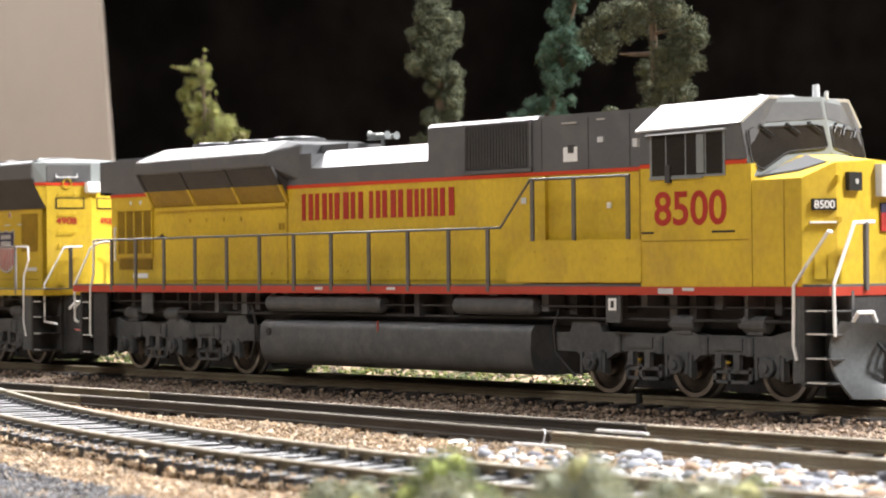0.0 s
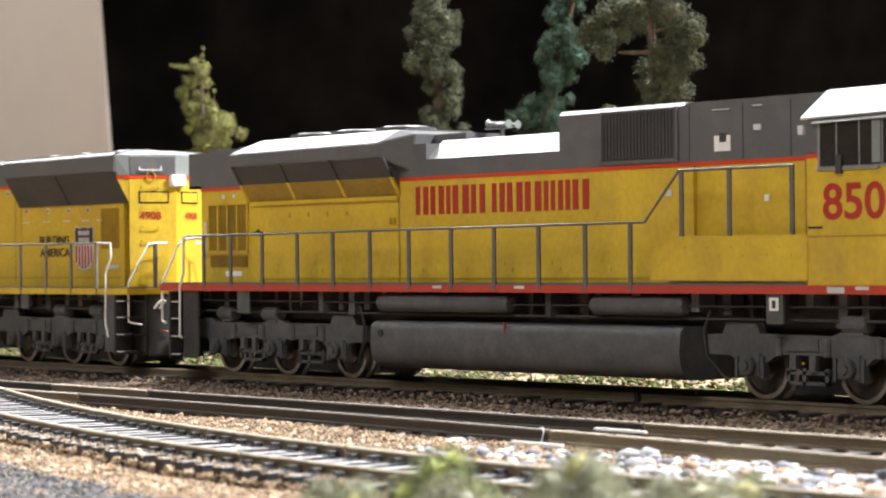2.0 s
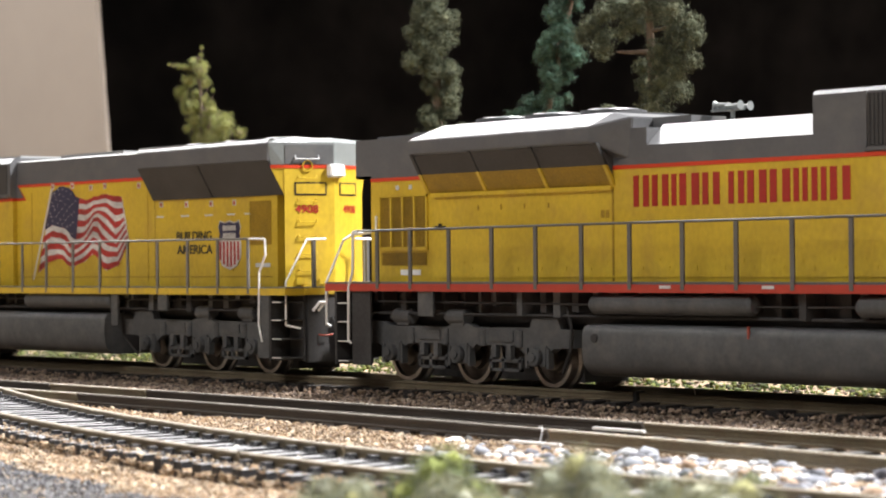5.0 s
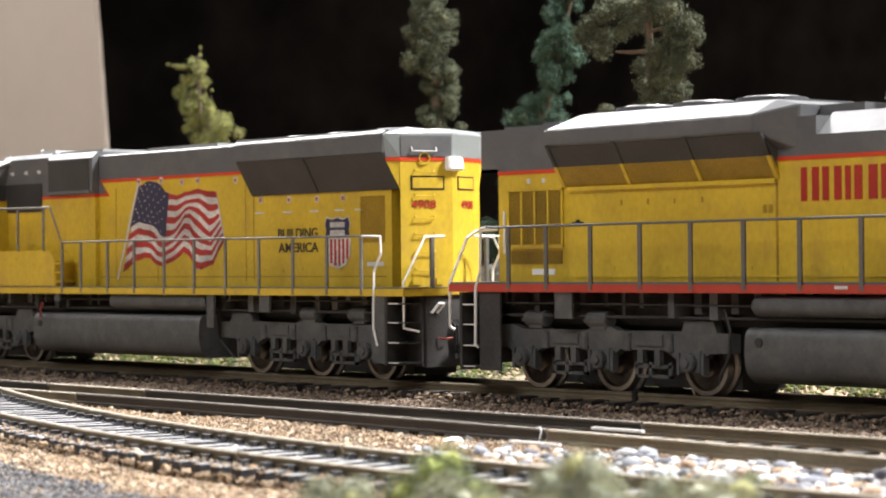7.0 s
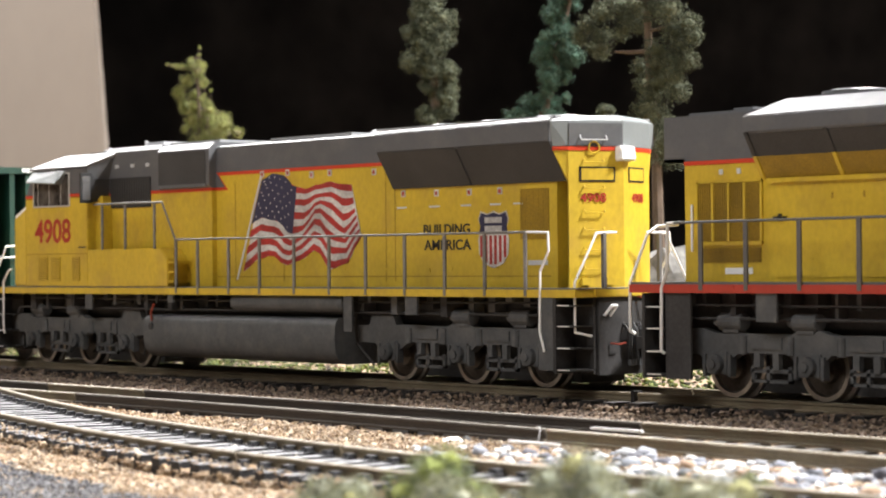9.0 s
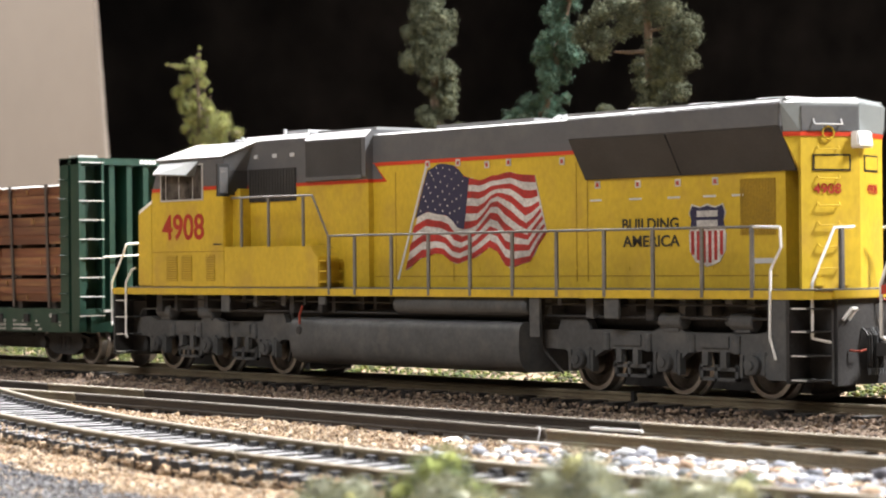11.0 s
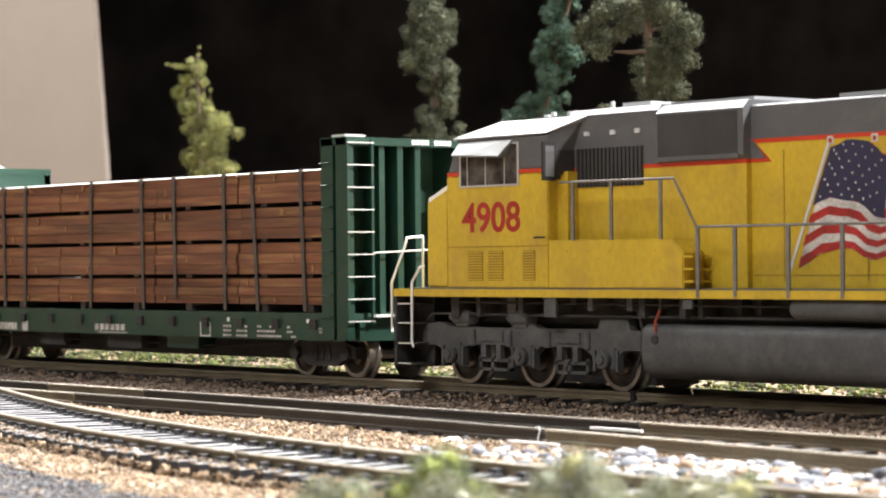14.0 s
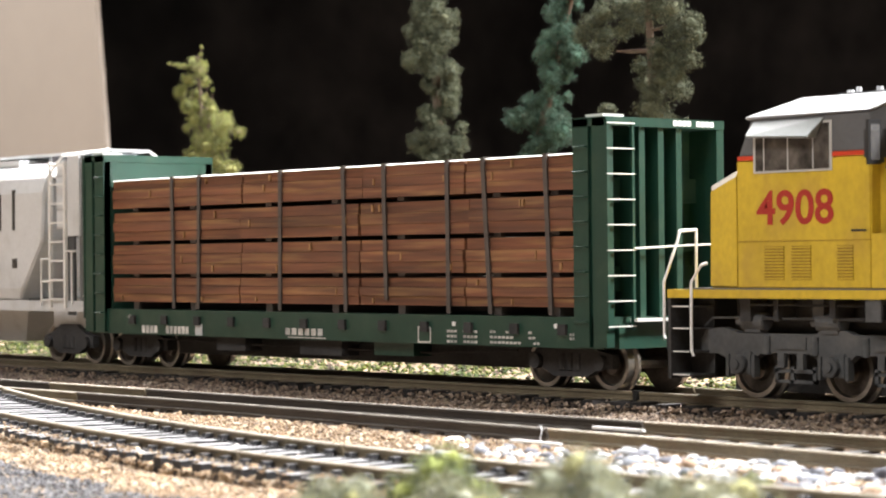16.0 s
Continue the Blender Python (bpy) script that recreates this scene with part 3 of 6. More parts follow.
def clumps(name, material, parent, centres, seed, label="", grain=1.0, per=60):
    """A crown of many small flakes round each centre (x, y, z, radius), over a rough core."""
    rng = random.Random(seed)
    V, F = [], []
    def add(cx, cy, cz, vs, fs):
        n = len(V)
        V.extend(((cx + a) * 0.001, (cy + b) * 0.001, (cz + c) * 0.001) for a, b, c in vs)
        F.extend(tuple(i + n for i in f) for f in fs)
    for cx, cy, cz, cr in centres:
        add(cx, cy, cz, *lump(rng, cr * 0.68, 1.0))
        for _ in range(int(per * 22 * max(0.35, (cr / 3.2) ** 2))):
            d = Vector((rng.gauss(0, 1), rng.gauss(0, 1), rng.gauss(0, 1))).normalized()
            k = rng.uniform(0.68, 1.06) * cr * (1 + 0.6 * noise.noise((d.x * 2.6 + cx, d.y * 2.6 + cy, d.z * 2.6 + cz)))
            r = rng.uniform(0.13, 0.36) * grain
            e = Euler((rng.uniform(0, 6.28), rng.uniform(0, 6.28), rng.uniform(0, 6.28))).to_matrix()
            vs = [e @ Vector(p) * r for p in ((-1, 0, 0), (0, -0.55, 0.25), (1, rng.uniform(-0.3, 0.3), 0), (0, 0.6, rng.uniform(-0.3, 0.3)))]
            add(cx + d.x * k, cy + d.y * k, cz + d.z * k, vs, ((0, 1, 2), (0, 2, 3)))
    me = bpy.data.meshes.new(name)
    me.from_pydata(V, [], F)
    me.materials.append(material)
    o = new(name, me)
    o.parent = parent
    if label:
        tagged(o, label)
    return o


def tree(label, base, height, material, widths, seed, lean=(0, 0), grain=1.0, per=60, limbs=(), gaps=0.0, knots=(), stout=2.1, sleeve=0.0, swell=1.0):
    """A trunk with limbs and a ragged crown; widths: (share of height, radius) pairs."""
    rng = random.Random(seed)
    t = thing("tree", label, "tree", "trees behind the track", base)
    bm = bmesh.new()
    z0 = 0.0
    steps = 7
    pts = []
    for i in range(steps + 1):
        u = i / steps
        pts.append((lean[0] * u + rng.uniform(-1, 1), lean[1] * u, height * u * 0.97))
    for i, (a, b) in enumerate(zip(pts, pts[1:])):
        cyl(bm, a, b, stout * (1 - i / (steps + 1)) + 0.4, 8, stout * (1 - (i + 1) / (steps + 1)) + 0.4)
    for u, dx, dy, dz, r in limbs:
        p = (lean[0] * u, lean[1] * u, height * u)
        q = (p[0] + dx * 0.6, p[1] + dy * 0.6, p[2] + dz * 0.3)
        cyl(bm, p, q, r, 6, r * 0.8)
        cyl(bm, q, (p[0] + dx, p[1] + dy, p[2] + dz), r * 0.8, 6, r * 0.35)
    part("trunk", bm, BARK, t, "thin brown trunk", smooth=True)
    centres = [(x + rng.uniform(-0.6, 0.6), rng.uniform(-2.5, 2.5), z, r * swell) for x, z, r in knots]
    for i in range(0 if knots else 165):
        u = rng.uniform(widths[0][0], 1.0)
        w = float(np.interp(u, [p[0] for p in widths], [p[1] for p in widths]))
        a = rng.uniform(0, 6.283)
        if rng.random() < gaps:
            continue
        rr = w * (rng.uniform(0.1, 0.55) if i % 2 else rng.uniform(0.35, 0.9))
        centres.append((lean[0] * u + rr * math.cos(a), lean[1] * u + rr * math.sin(a), height * u, max(1.4, w * rng.uniform(0.17, 0.4))))
    for u, dx, dy, dz, r in limbs if sleeve else ():
        for k in range(1, 7):
            f = k / 6
            centres.append((lean[0] * u + dx * f, lean[1] * u + dy * f, height * u + dz * f**1.6 * 1.1, sleeve * rng.uniform(0.7, 1.3) * (1.3 - 0.6 * f)))
    clumps("crown", material, t, centres, seed + 1, "ragged foliage with gaps", grain, per)
    return t


tree("olive green conifer with a ragged foam crown", (-136, 115, 2), 118, FOAM_GREEN, [(0.22, 9), (0.5, 9), (0.62, 7.6), (0.7, 8.4), (0.8, 9.4), (0.9, 6.5), (1.0, 4.5)], 11, lean=(-5, 0), per=60)
tree("blue-green conifer leaning beside the olive one", (-112, 115, 2), 112, FOAM_BLUE, [(0.2, 11), (0.55, 10), (0.68, 7), (0.8, 7.5), (0.88, 7), (1.0, 3.5)], 12, lean=(36, 0), per=60)
tree("broad olive green tree with bare lower limbs", (-44, 115, 2), 124, FOAM_GREEN, [(0.2, 10), (1.0, 7)], 13, lean=(-5, 0), per=50, stout=1.6, swell=1.12,
     limbs=((0.655, -10, -4, 0.5, 0.7), (0.7, 12, 3, 4, 0.5)),
     knots=((-29.4, 87.6, 2.6), (-26.2, 90.5, 2.6), (-21.6, 93.4, 3.1), (-23.2, 86.8, 2.8), (-20.2, 83.3, 2.3), (-24.8, 82.4, 1.9), (-28.3, 84, 1.8), (-16.2, 94.5, 3.4), (-17, 87.6, 2.3),
            (-9.8, 93.9, 3.7), (-12.5, 90.4, 2.8), (-7.6, 89, 2.5), (-0.6, 92.6, 3.9), (6.7, 91.9, 3.3), (9.5, 87.5, 3.2), (3.7, 86.5, 3.1), (12.3, 84.2, 2.3), (8, 82.5, 3.1), (0.7, 81.5, 3),
            (11.5, 77.6, 2.7), (5.8, 78, 3.1), (-0.8, 77.4, 3), (-6.7, 77.3, 2.4), (7.2, 74.3, 2.6), (0.6, 73.1, 3), (-6.7, 72.6, 2.5), (-3.1, 69.7, 3), (4.2, 70.3, 3), (-1, 64, 5), (1, 56, 6), (0, 102, 8)))
tree("sparse light green sapling with bare twigs", (-258, 115, 2), 99, FOAM_LIGHT, [(0.25, 14), (1, 3)], 14, lean=(-10, 0), grain=0.85, per=60,
     stout=0.9, sleeve=0.95,
     limbs=((0.93, -15, -2, 2, 0.4), (0.68, 6, 0, 15, 0.4), (0.9, 1.5, 0, 9, 0.4), (0.72, 3, 0, 14, 0.4)),
     knots=((-13, 94, 2.2), (-8, 93, 1.8), (-6, 91, 2.4), (-15, 88, 2.6), (-7.5, 87, 2.2), (-18, 84, 2.6), (-12, 83, 2.2), (-16.5, 79, 3.0), (-9, 78, 2.4), (-3, 81, 1.6), (-11, 74, 3.4), (-17, 71.5, 1.6),
            (-4, 74, 2.8), (1, 77, 2.2), (5, 73, 3.2), (10, 71, 3.0), (2, 69, 3.6), (-7, 68, 3.6), (13, 68.5, 2.2), (-2, 64, 3.8), (6, 65, 3.4), (-9, 61, 3.6), (3, 59, 4), (-4, 55, 4), (8, 56, 3.6), (-1, 48, 4.5), (5, 42, 4.5), (-6, 42, 4.5)))
tree("low olive green shrub beside the broad tree", (-66, 116, 2), 67, FOAM_GREEN, [(0.3, 7), (0.8, 6), (1.0, 4)], 15, per=50)


def outcrop(label, base, size, high, seed):
    """A rough grey rock with facets and ledges."""
    bm = bmesh.new()
    bmesh.ops.create_icosphere(bm, subdivisions=4, radius=1.0)
    for v in bm.verts:
        n = noise.fractal(v.co * 1.6 + Vector((seed, 0, 0)), 1.0, 2.0, 5)
        k = 1 + 0.35 * n
        v.co = Vector((v.co.x * size * k, v.co.y * size * 0.7 * k, max(v.co.z, -0.1) * high * k))
    r = tagged(new("rock_outcrop", finish("rock_outcrop", bm, ROCK)), label, "rock")
    r.location = Vector(base) * 0.001
    return r


ROCK = mat("grey_plaster_rock", (0.22, 0.215, 0.2), 0.9, vary=0.5, coarse=120, fine=700, bump=1.0)
outcrop("rough grey plaster rock behind the track", (-22, 92, 0), 26, 26, 3)
outcrop("pale grey plaster rock beside the trees", (-84, 100, 0), 15, 33, 5)
outcrop("low grey plaster rock behind the track", (-330, 100, 0), 24, 22, 8)


def bush(label, base, size, material, seed, squash=0.7, grain=0.8, count=16):
    rng = random.Random(seed)
    b = thing("bush", label, "bush", "bushes beside the tracks", base)
    cs = []
    for _ in range(count):
        a, r = rng.uniform(0, 6.283), size * rng.uniform(0.1, 0.75)
        cs.append((r * math.cos(a), r * math.sin(a), size * squash * rng.uniform(0.05, 0.8) * (1.1 - r / size), size * rng.uniform(0.15, 0.34)))
    for k in range(3):
        clumps("foliage", material, b, cs[k::3], seed + k, "", grain * 0.75, 170)
    return b


bush("yellow-green clump of turf by the spur track", (197.5, -166, -4), 8.6, BUSH_MIX, 21, 1.1, 0.5, 26)
bush("grey-green weed clump by the spur track", (224, -168.4, -3), 9.6, BUSH_GREY, 22, 1.15, 0.5, 28)
bush("low grey-green weed clump on the ballast", (186, -172, -5), 8.4, BUSH_GREY, 23, 1.0, 0.5, 26)
bush("low grey-green weed clump on the ballast", (243, -167, -3), 8.8, BUSH_GREY, 24, 1.1, 0.5, 24)
bush("grey-green weed clump beside the yellow-green one", (205, -171.5, -4), 7.4, BUSH_GREY, 26, 1.05, 0.5, 24)
bush("low grey-green weed clump on the ballast", (234, -168, -3), 7.4, BUSH_GREY, 27, 1.05, 0.5, 22)
bush("low yellow-green clump of turf on the ballast", (208.5, -167, -4), 6.4, BUSH_MIX, 28, 1.0, 0.5, 20)
bush("small yellow-green tuft among pale rocks", (203, -121, -4), 4.6, BUSH_MIX, 25, 0.9, 0.4, 18)


def turf_place(rng):
    x, y = rng.uniform(-750, 220), rng.uniform(36, 130)
    return on_ground(x, y, rng.uniform(-0.3, 2.6 * (0.5 + noise.noise((x * 0.05, y * 0.05, 5)))))


scatter("grass_stuff", "bright yellow-green turf behind the track", "turf", GRASS_FAR, 42000, turf_place, lambda r: r.uniform(0.3, 0.8), 6, smooth=True)


# ---- rolling stock: shared parts ----
def truck(parent, cx, offsets, r, inner, base_y=13.0, dabs=False):
    """Three-axle truck; inner: +1 where the loco's middle lies towards +x."""
    tr = new("truck")
    tr.parent = parent
    tr.location = (cx * 0.001, 0, 0)
    tagged(tr, "dusty dark grey three-axle truck")
    def fx(p):
        return [(x * inner, z) for x, z in p]
    side = fx([(35, 8.6), (35, 12.3), (31, 12.4), (30, 14.6), (22.5, 14.6), (21.5, 12.6), (4, 12.4), (2, 13.2), (-3, 13.2), (-5, 12.4), (-24, 12.4), (-28, 13.4),
               (-32, 13.0), (-33.5, 11), (-33.5, 8.5), (-29, 8.4), (-26, 7.2), (-21, 7.2), (-18, 8.8), (-6, 8.8), (-3.5, 7.0), (2, 7.0), (4.5, 8.8), (17, 8.8), (20, 7.2), (27, 7.2), (29, 8.4)])
    for s in (-1, 1):
        part("side_frame", prisms("y", s * (base_y - 2.2), s * base_y, side), TRUCK, tr, bevel=0.25)
        for o in offsets:
            bm = bmesh.new()
            box(bm, o - 2.7, o + 2.7, s * (base_y - 1.9), s * (base_y + 0.5), 4.6, 9.0)
            cyl(bm, (o, s * base_y, 6.6), (o, s * (base_y + 1.7), 6.6), 1.9, 14)
            cyl(bm, (o, s * (base_y + 1.7), 6.6), (o, s * (base_y + 2.1), 6.6), 1.1, 8)
            box(bm, o - 3.6, o - 2.9, s * (base_y - 1.0), s * (base_y + 0.6), 4.2, 8.4)
            box(bm, o + 2.9, o + 3.6, s * (base_y - 1.0), s * (base_y + 0.6), 4.2, 8.4)
            part("journal_box", bm, TRUCK, tr, bevel=0.2)
        for k, o in enumerate((-20 * inner, -1.5 * inner)):
            bm = bmesh.new()
            cyl(bm, (o - 3, s * (base_y - 0.6), 14.6), (o + 3, s * (base_y - 0.6), 14.6), 1.7, 14)
            cyl(bm, (o - 4.6, s * (base_y - 0.6), 14.6), (o - 3, s * (base_y - 0.6), 14.6), 0.9, 10)
            box(bm, o - 2, o + 2, s * (base_y - 1.8), s * (base_y + 0.3), 12.6, 14.4)
            part("brake_cylinder", bm, TRUCK, tr, bevel=0.2)
        for o in ((offsets[0] + offsets[1]) / 2 + 1.5, (offsets[1] + offsets[2]) / 2 + 1.5):
            bm = bmesh.new()
            box(bm, o - 5.2, o + 5.2, s * (base_y - 1.2), s * (base_y - 0.4), 5.2, 5.9)
            box(bm, o - 5.0, o + 5.0, s * (base_y - 1.2), s * (base_y - 0.4), 3.3, 3.9)
            for q in (-5.0, -1.2, 4.2):
                box(bm, o + q, o + q + 0.8, s * (base_y - 1.2), s * (base_y - 0.4), 3.3, 6.4)
            box(bm, o - 3.8, o - 2.3, s * (base_y - 1.0), s * (base_y + 0.2), 6.2, 8.8)
            box(bm, o + 0.8, o + 2.3, s * (base_y - 1.0), s * (base_y + 0.1), 5.8, 8.8)
            part("brake_rigging", bm, TRUCK, tr)
            bm = bmesh.new()
            cyl(bm, (o - 6.5, s * (base_y + 0.1), 8.6), (o - 6.5, s * (base_y + 0.1), 12.0), 0.9, 10)
            cyl(bm, (o + 5.2, s * (base_y + 0.1), 8.6), (o + 5.2, s * (base_y + 0.1), 12.0), 0.9, 10)
            part("spring", bm, TRUCK, tr, smooth=True)
            if dabs:
                bm = bmesh.new()
                cyl(bm, (o - 0.6, s * (base_y - 0.4), 7.3), (o - 0.6, s * (base_y + 0.2), 7.3), 0.26, 8)
                part("paint_mark", bm, YELLOW, tr, "small yellow paint dab")
            part("side_pad", boxes((o - 4.4, o + 3.2, *sorted((s * base_y, s * (base_y + 0.35))), 9.6, 11.8)), TRUCK, tr, bevel=0.12)
        part("brake_pipe", tubes(0.22, [(-16 * inner, s * (base_y + 0.3), 15.4), (-30 * inner, s * (base_y + 0.3), 15.2), (-33 * inner, s * (base_y - 0.5), 13.6)]), TRUCK, tr)
        xh = 33.5 * inner
        part("sand_hose", tubes(0.3, [(xh, s * (base_y + 0.6), 17), (xh + 1.6 * inner, s * (base_y + 0.8), 13), (xh + 1.0 * inner, s * (base_y + 0.6), 8), (xh - 3 * inner, s * (base_y - 1), 3.4)]), UNDER, tr)
    # dark block added for motors and the shade between wheels, closing the view through
    part("bolster", boxes((-31, 31, -6.2, 6.2, 1.2, 15.5)), UNDER, tr)
    for o in offsets:
        wheelset(tr, o, r)
    return tr


def coupler(parent, x, side, z=9.6):
    bm = bmesh.new()
    box(bm, min(x, x + side * 5.5), max(x, x + side * 5.5), -1.3, 1.3, z - 1.2, z + 1.2)
    box(bm, min(x + side * 5, x + side * 7.6), max(x + side * 5, x + side * 7.6), -2.4, 2.2, z - 1.8, z + 1.8)
    return part("coupler", bm, UNDER, parent, "dark knuckle coupler", bevel=0.3)


def handrail(parent, xs, y, z0, z1, pts, label="grey handrail", material=None, half=0.48):
    for s in (-1, 1):
        part("handrail", tubes(0.27, [(x, s * abs(yy), z) for x, yy, z in pts]), material or RAILGREY, parent, label)
        for x in xs:
            part("stanchion", boxes((x - half, x + half, s * y - 0.22, s * y + 0.22, z0, z1)), material or RAILGREY, parent)


def stepwell(parent, x0, x1, y, top, material):
    """Corner steps: side plates and four treads."""
    for s in (-1, 1):
        ya, yb = sorted((s * (y - 6.2), s * y))
        bm = bmesh.new()
        box(bm, x0, x0 + 0.7, ya, yb, 3.6, top)
        yi = s * (y - 6.2)
        box(bm, x0, x1, min(yi, yi + s * 0.6), max(yi, yi + s * 0.6), 3.6, top)
        part("step_plate", bm, material, parent, bevel=0.1)
        for z in (4.2, 8.6, 13.0, 17.2):
            st = part("step", boxes((x0 + 0.2, x1, ya, yb, z, z + 0.3)), material, parent)
            part("step_edge", boxes((x0 + 1.4, x1 - 1.2, *sorted((s * y, s * (y + 0.12))), z + 0.05, z + 0.3)), STEEL_STEP, st, "pale worn step edge")


def fan(parent, x, z, r, y=0.0):
    bm = bmesh.new()
    cyl(bm, (x, y, z - 0.5), (x, y, z + 0.9), r, 28)
    cyl(bm, (x, y, z + 0.9), (x, y, z + 1.25), r * 0.82, 28, r * 0.75)
    return part("roof_fan", bm, GREY, parent, "round grey roof fan housing", bevel=0.12)


def slats(parent, name, x0, x1, z0, z1, y, n, material, back, vertical=True, proud=0.35, frame_mat=None):
    """A louvred panel on the side at y (and its mirror)."""
    for s in (-1, 1):
        ya, yb = sorted((s * (y - 0.3), s * (y + 0.06)))
        p = part(name, boxes((x0, x1, ya, yb, z0, z1)), back, parent)
        for i in range(n):
            u = (i + 0.5) / n
            ya, yb = sorted((s * y, s * (y + proud)))
            if vertical:
                c = x0 + (x1 - x0) * u
                w = (x1 - x0) / n * 0.28
                bm = boxes((c - w, c + w, ya, yb, z0, z1))
            else:
                c = z0 + (z1 - z0) * u
                w = (z1 - z0) / n * 0.25
                bm = boxes((x0, x1, ya, yb, c - w, c + w))
            part("slat", bm, material, p)


def fuel_tank(parent, x0, x1, top, label):
    def corner(cy, cz, r, a0):
        return [(cy + r * math.cos(radians(a0 - 18 * i)), cz + r * math.sin(radians(a0 - 18 * i))) for i in range(6)]
    half = corner(15.1, top - 2.0, 2.0, 90) + [(17.3, 9.0)] + corner(13.2, 7.2, 3.9, 0)
    bm = prisms("x", x0, x1, half + [(-y, z) for y, z in half[::-1]])
    t = part("fuel_tank", bm, TRUCK, parent, label, smooth=True)
    b = bmesh.new()
    cyl(b, (x0 + 3.6, -17.1, 11.0), (x0 + 3.6, -17.5, 11.0), 0.9, 14)
    part("filler_cap", b, UNDER, t)
    return t


def air_tank(parent, x0, x1, z, r=1.95):
    for s in (-1, 1):
        b = bmesh.new()
        cyl(b, (x0, s * 15.0, z), (x1, s * 15.0, z), r, 20)
        cyl(b, (x0 - 0.8, s * 15.0, z), (x0, s * 15.0, z), r * 0.7, 20, r)
        cyl(b, (x1, s * 15.0, z), (x1 + 0.8, s * 15.0, z), r, 20, r * 0.7)
        part("air_reservoir", b, TRUCK, parent, "grey air reservoir under the walkway", smooth=True)


def plumbing(parent, x0, x1, seed, zt):
    """Pipes and brackets under the walkway."""
    rng = random.Random(seed)
    part("centre_sill", boxes((x0, x1, -9, 9, 13.5, zt)), UNDER, parent)
    for s in (-1, 1):
        part("pipe", tubes(0.3, [(x0 + 8, s * 13.6, 15.2), (x1 - 8, s * 13.6, 15.2)]), UNDER, parent)
        part("pipe", tubes(0.22, [(x0 + 8, s * 14.6, 17.8), ((x0 + x1) / 2, s * 14.6, 17.5), (x1 - 8, s * 14.6, 17.8)]), UNDER, parent)
        x = x0 + 6
        while x < x1 - 6:
            w = rng.uniform(0.6, 2.6)
            zb = rng.uniform(14.6, 17.6)
            ya, yb = sorted((s * 10, s * rng.uniform(12.5, 15.5)))
            part("bracket", boxes((x, x + w, ya, yb, zb, zt + 0.2)), rng.choice((UNDER, UNDER, TRUCK)), parent)
            x += rng.uniform(3.5, 9)


def rounded(poly, times=2):
    """Cuts a polygon's corners."""
    for _ in range(times):
        out = []
        for (x0, y0), (x1, y1) in zip(poly, poly[1:] + poly[:1]):
            out += [(x0 * 0.91 + x1 * 0.09, y0 * 0.91 + y1 * 0.09), (x0 * 0.09 + x1 * 0.91, y0 * 0.09 + y1 * 0.91)]
        poly = out
    return poly


def slab(ring, push):
    """A flat plate with the outline ring and the thickness push."""
    bm = bmesh.new()
    f = [bm.verts.new(p) for p in ring]
    g = [bm.verts.new(Vector(p) + push) for p in ring]
    bm.faces.new(f)
    bm.faces.new(g[::-1])
    for k in range(len(f)):
        m = (k + 1) % len(f)
        bm.faces.new((f[k], g[k], g[m], f[m]))
    bmesh.ops.recalc_face_normals(bm, faces=bm.faces)
    return bm


def side_window(parent, x0, x1, z0, z1, y, mullions, frame_mat=SILVER, pane_mat=None):
    for s in (-1, 1):
        ya, yb = sorted((s * (y - 0.2), s * (y + 0.16)))
        w = part("cab_window", boxes((x0 - 0.4, x1 + 0.4, ya, yb, z0 - 0.4, z1 + 0.4)), frame_mat, parent, "framed cab side window", bevel=0.08)
        ya, yb = sorted((s * (y - 0.1), s * (y + 0.2)))
        cuts = [x0, *mullions, x1]
        for a, b in zip(cuts, cuts[1:]):
            part("pane", boxes((a + 0.16, b - 0.16, ya, yb, z0, z1)), pane_mat or GLASS, w, "opaque glass pane toned for the cab interior")


def plate_both(name, x0, x1, y, proud, z0, z1, material, parent, label="", bevel=0.0):
    out = []
    for s in (-1, 1):
        ya, yb = sorted((s * (y - 0.3), s * (y + proud)))
        out.append(part(name, boxes((x0, x1, ya, yb, z0, z1)), material, parent, label, bevel))
    return out


# ---- leading locomotive ----
def name_bars(parent, widths, x, z, h, y, material):
    """A company's name as plain bars of the letters' size."""
    for w in widths:
        if w > 3:
            for a, b in ((0, w * 0.34), (w * 0.62, w)):
                part("name_bar", boxes((x + a, x + b, y - 0.1, y + 0.3, z, z + h)), material, parent)
        elif w > 1:
            part("name_bar", boxes((x, x + w, y - 0.1, y + 0.3, z, z + h)), material, parent)
        x += w + 0.85


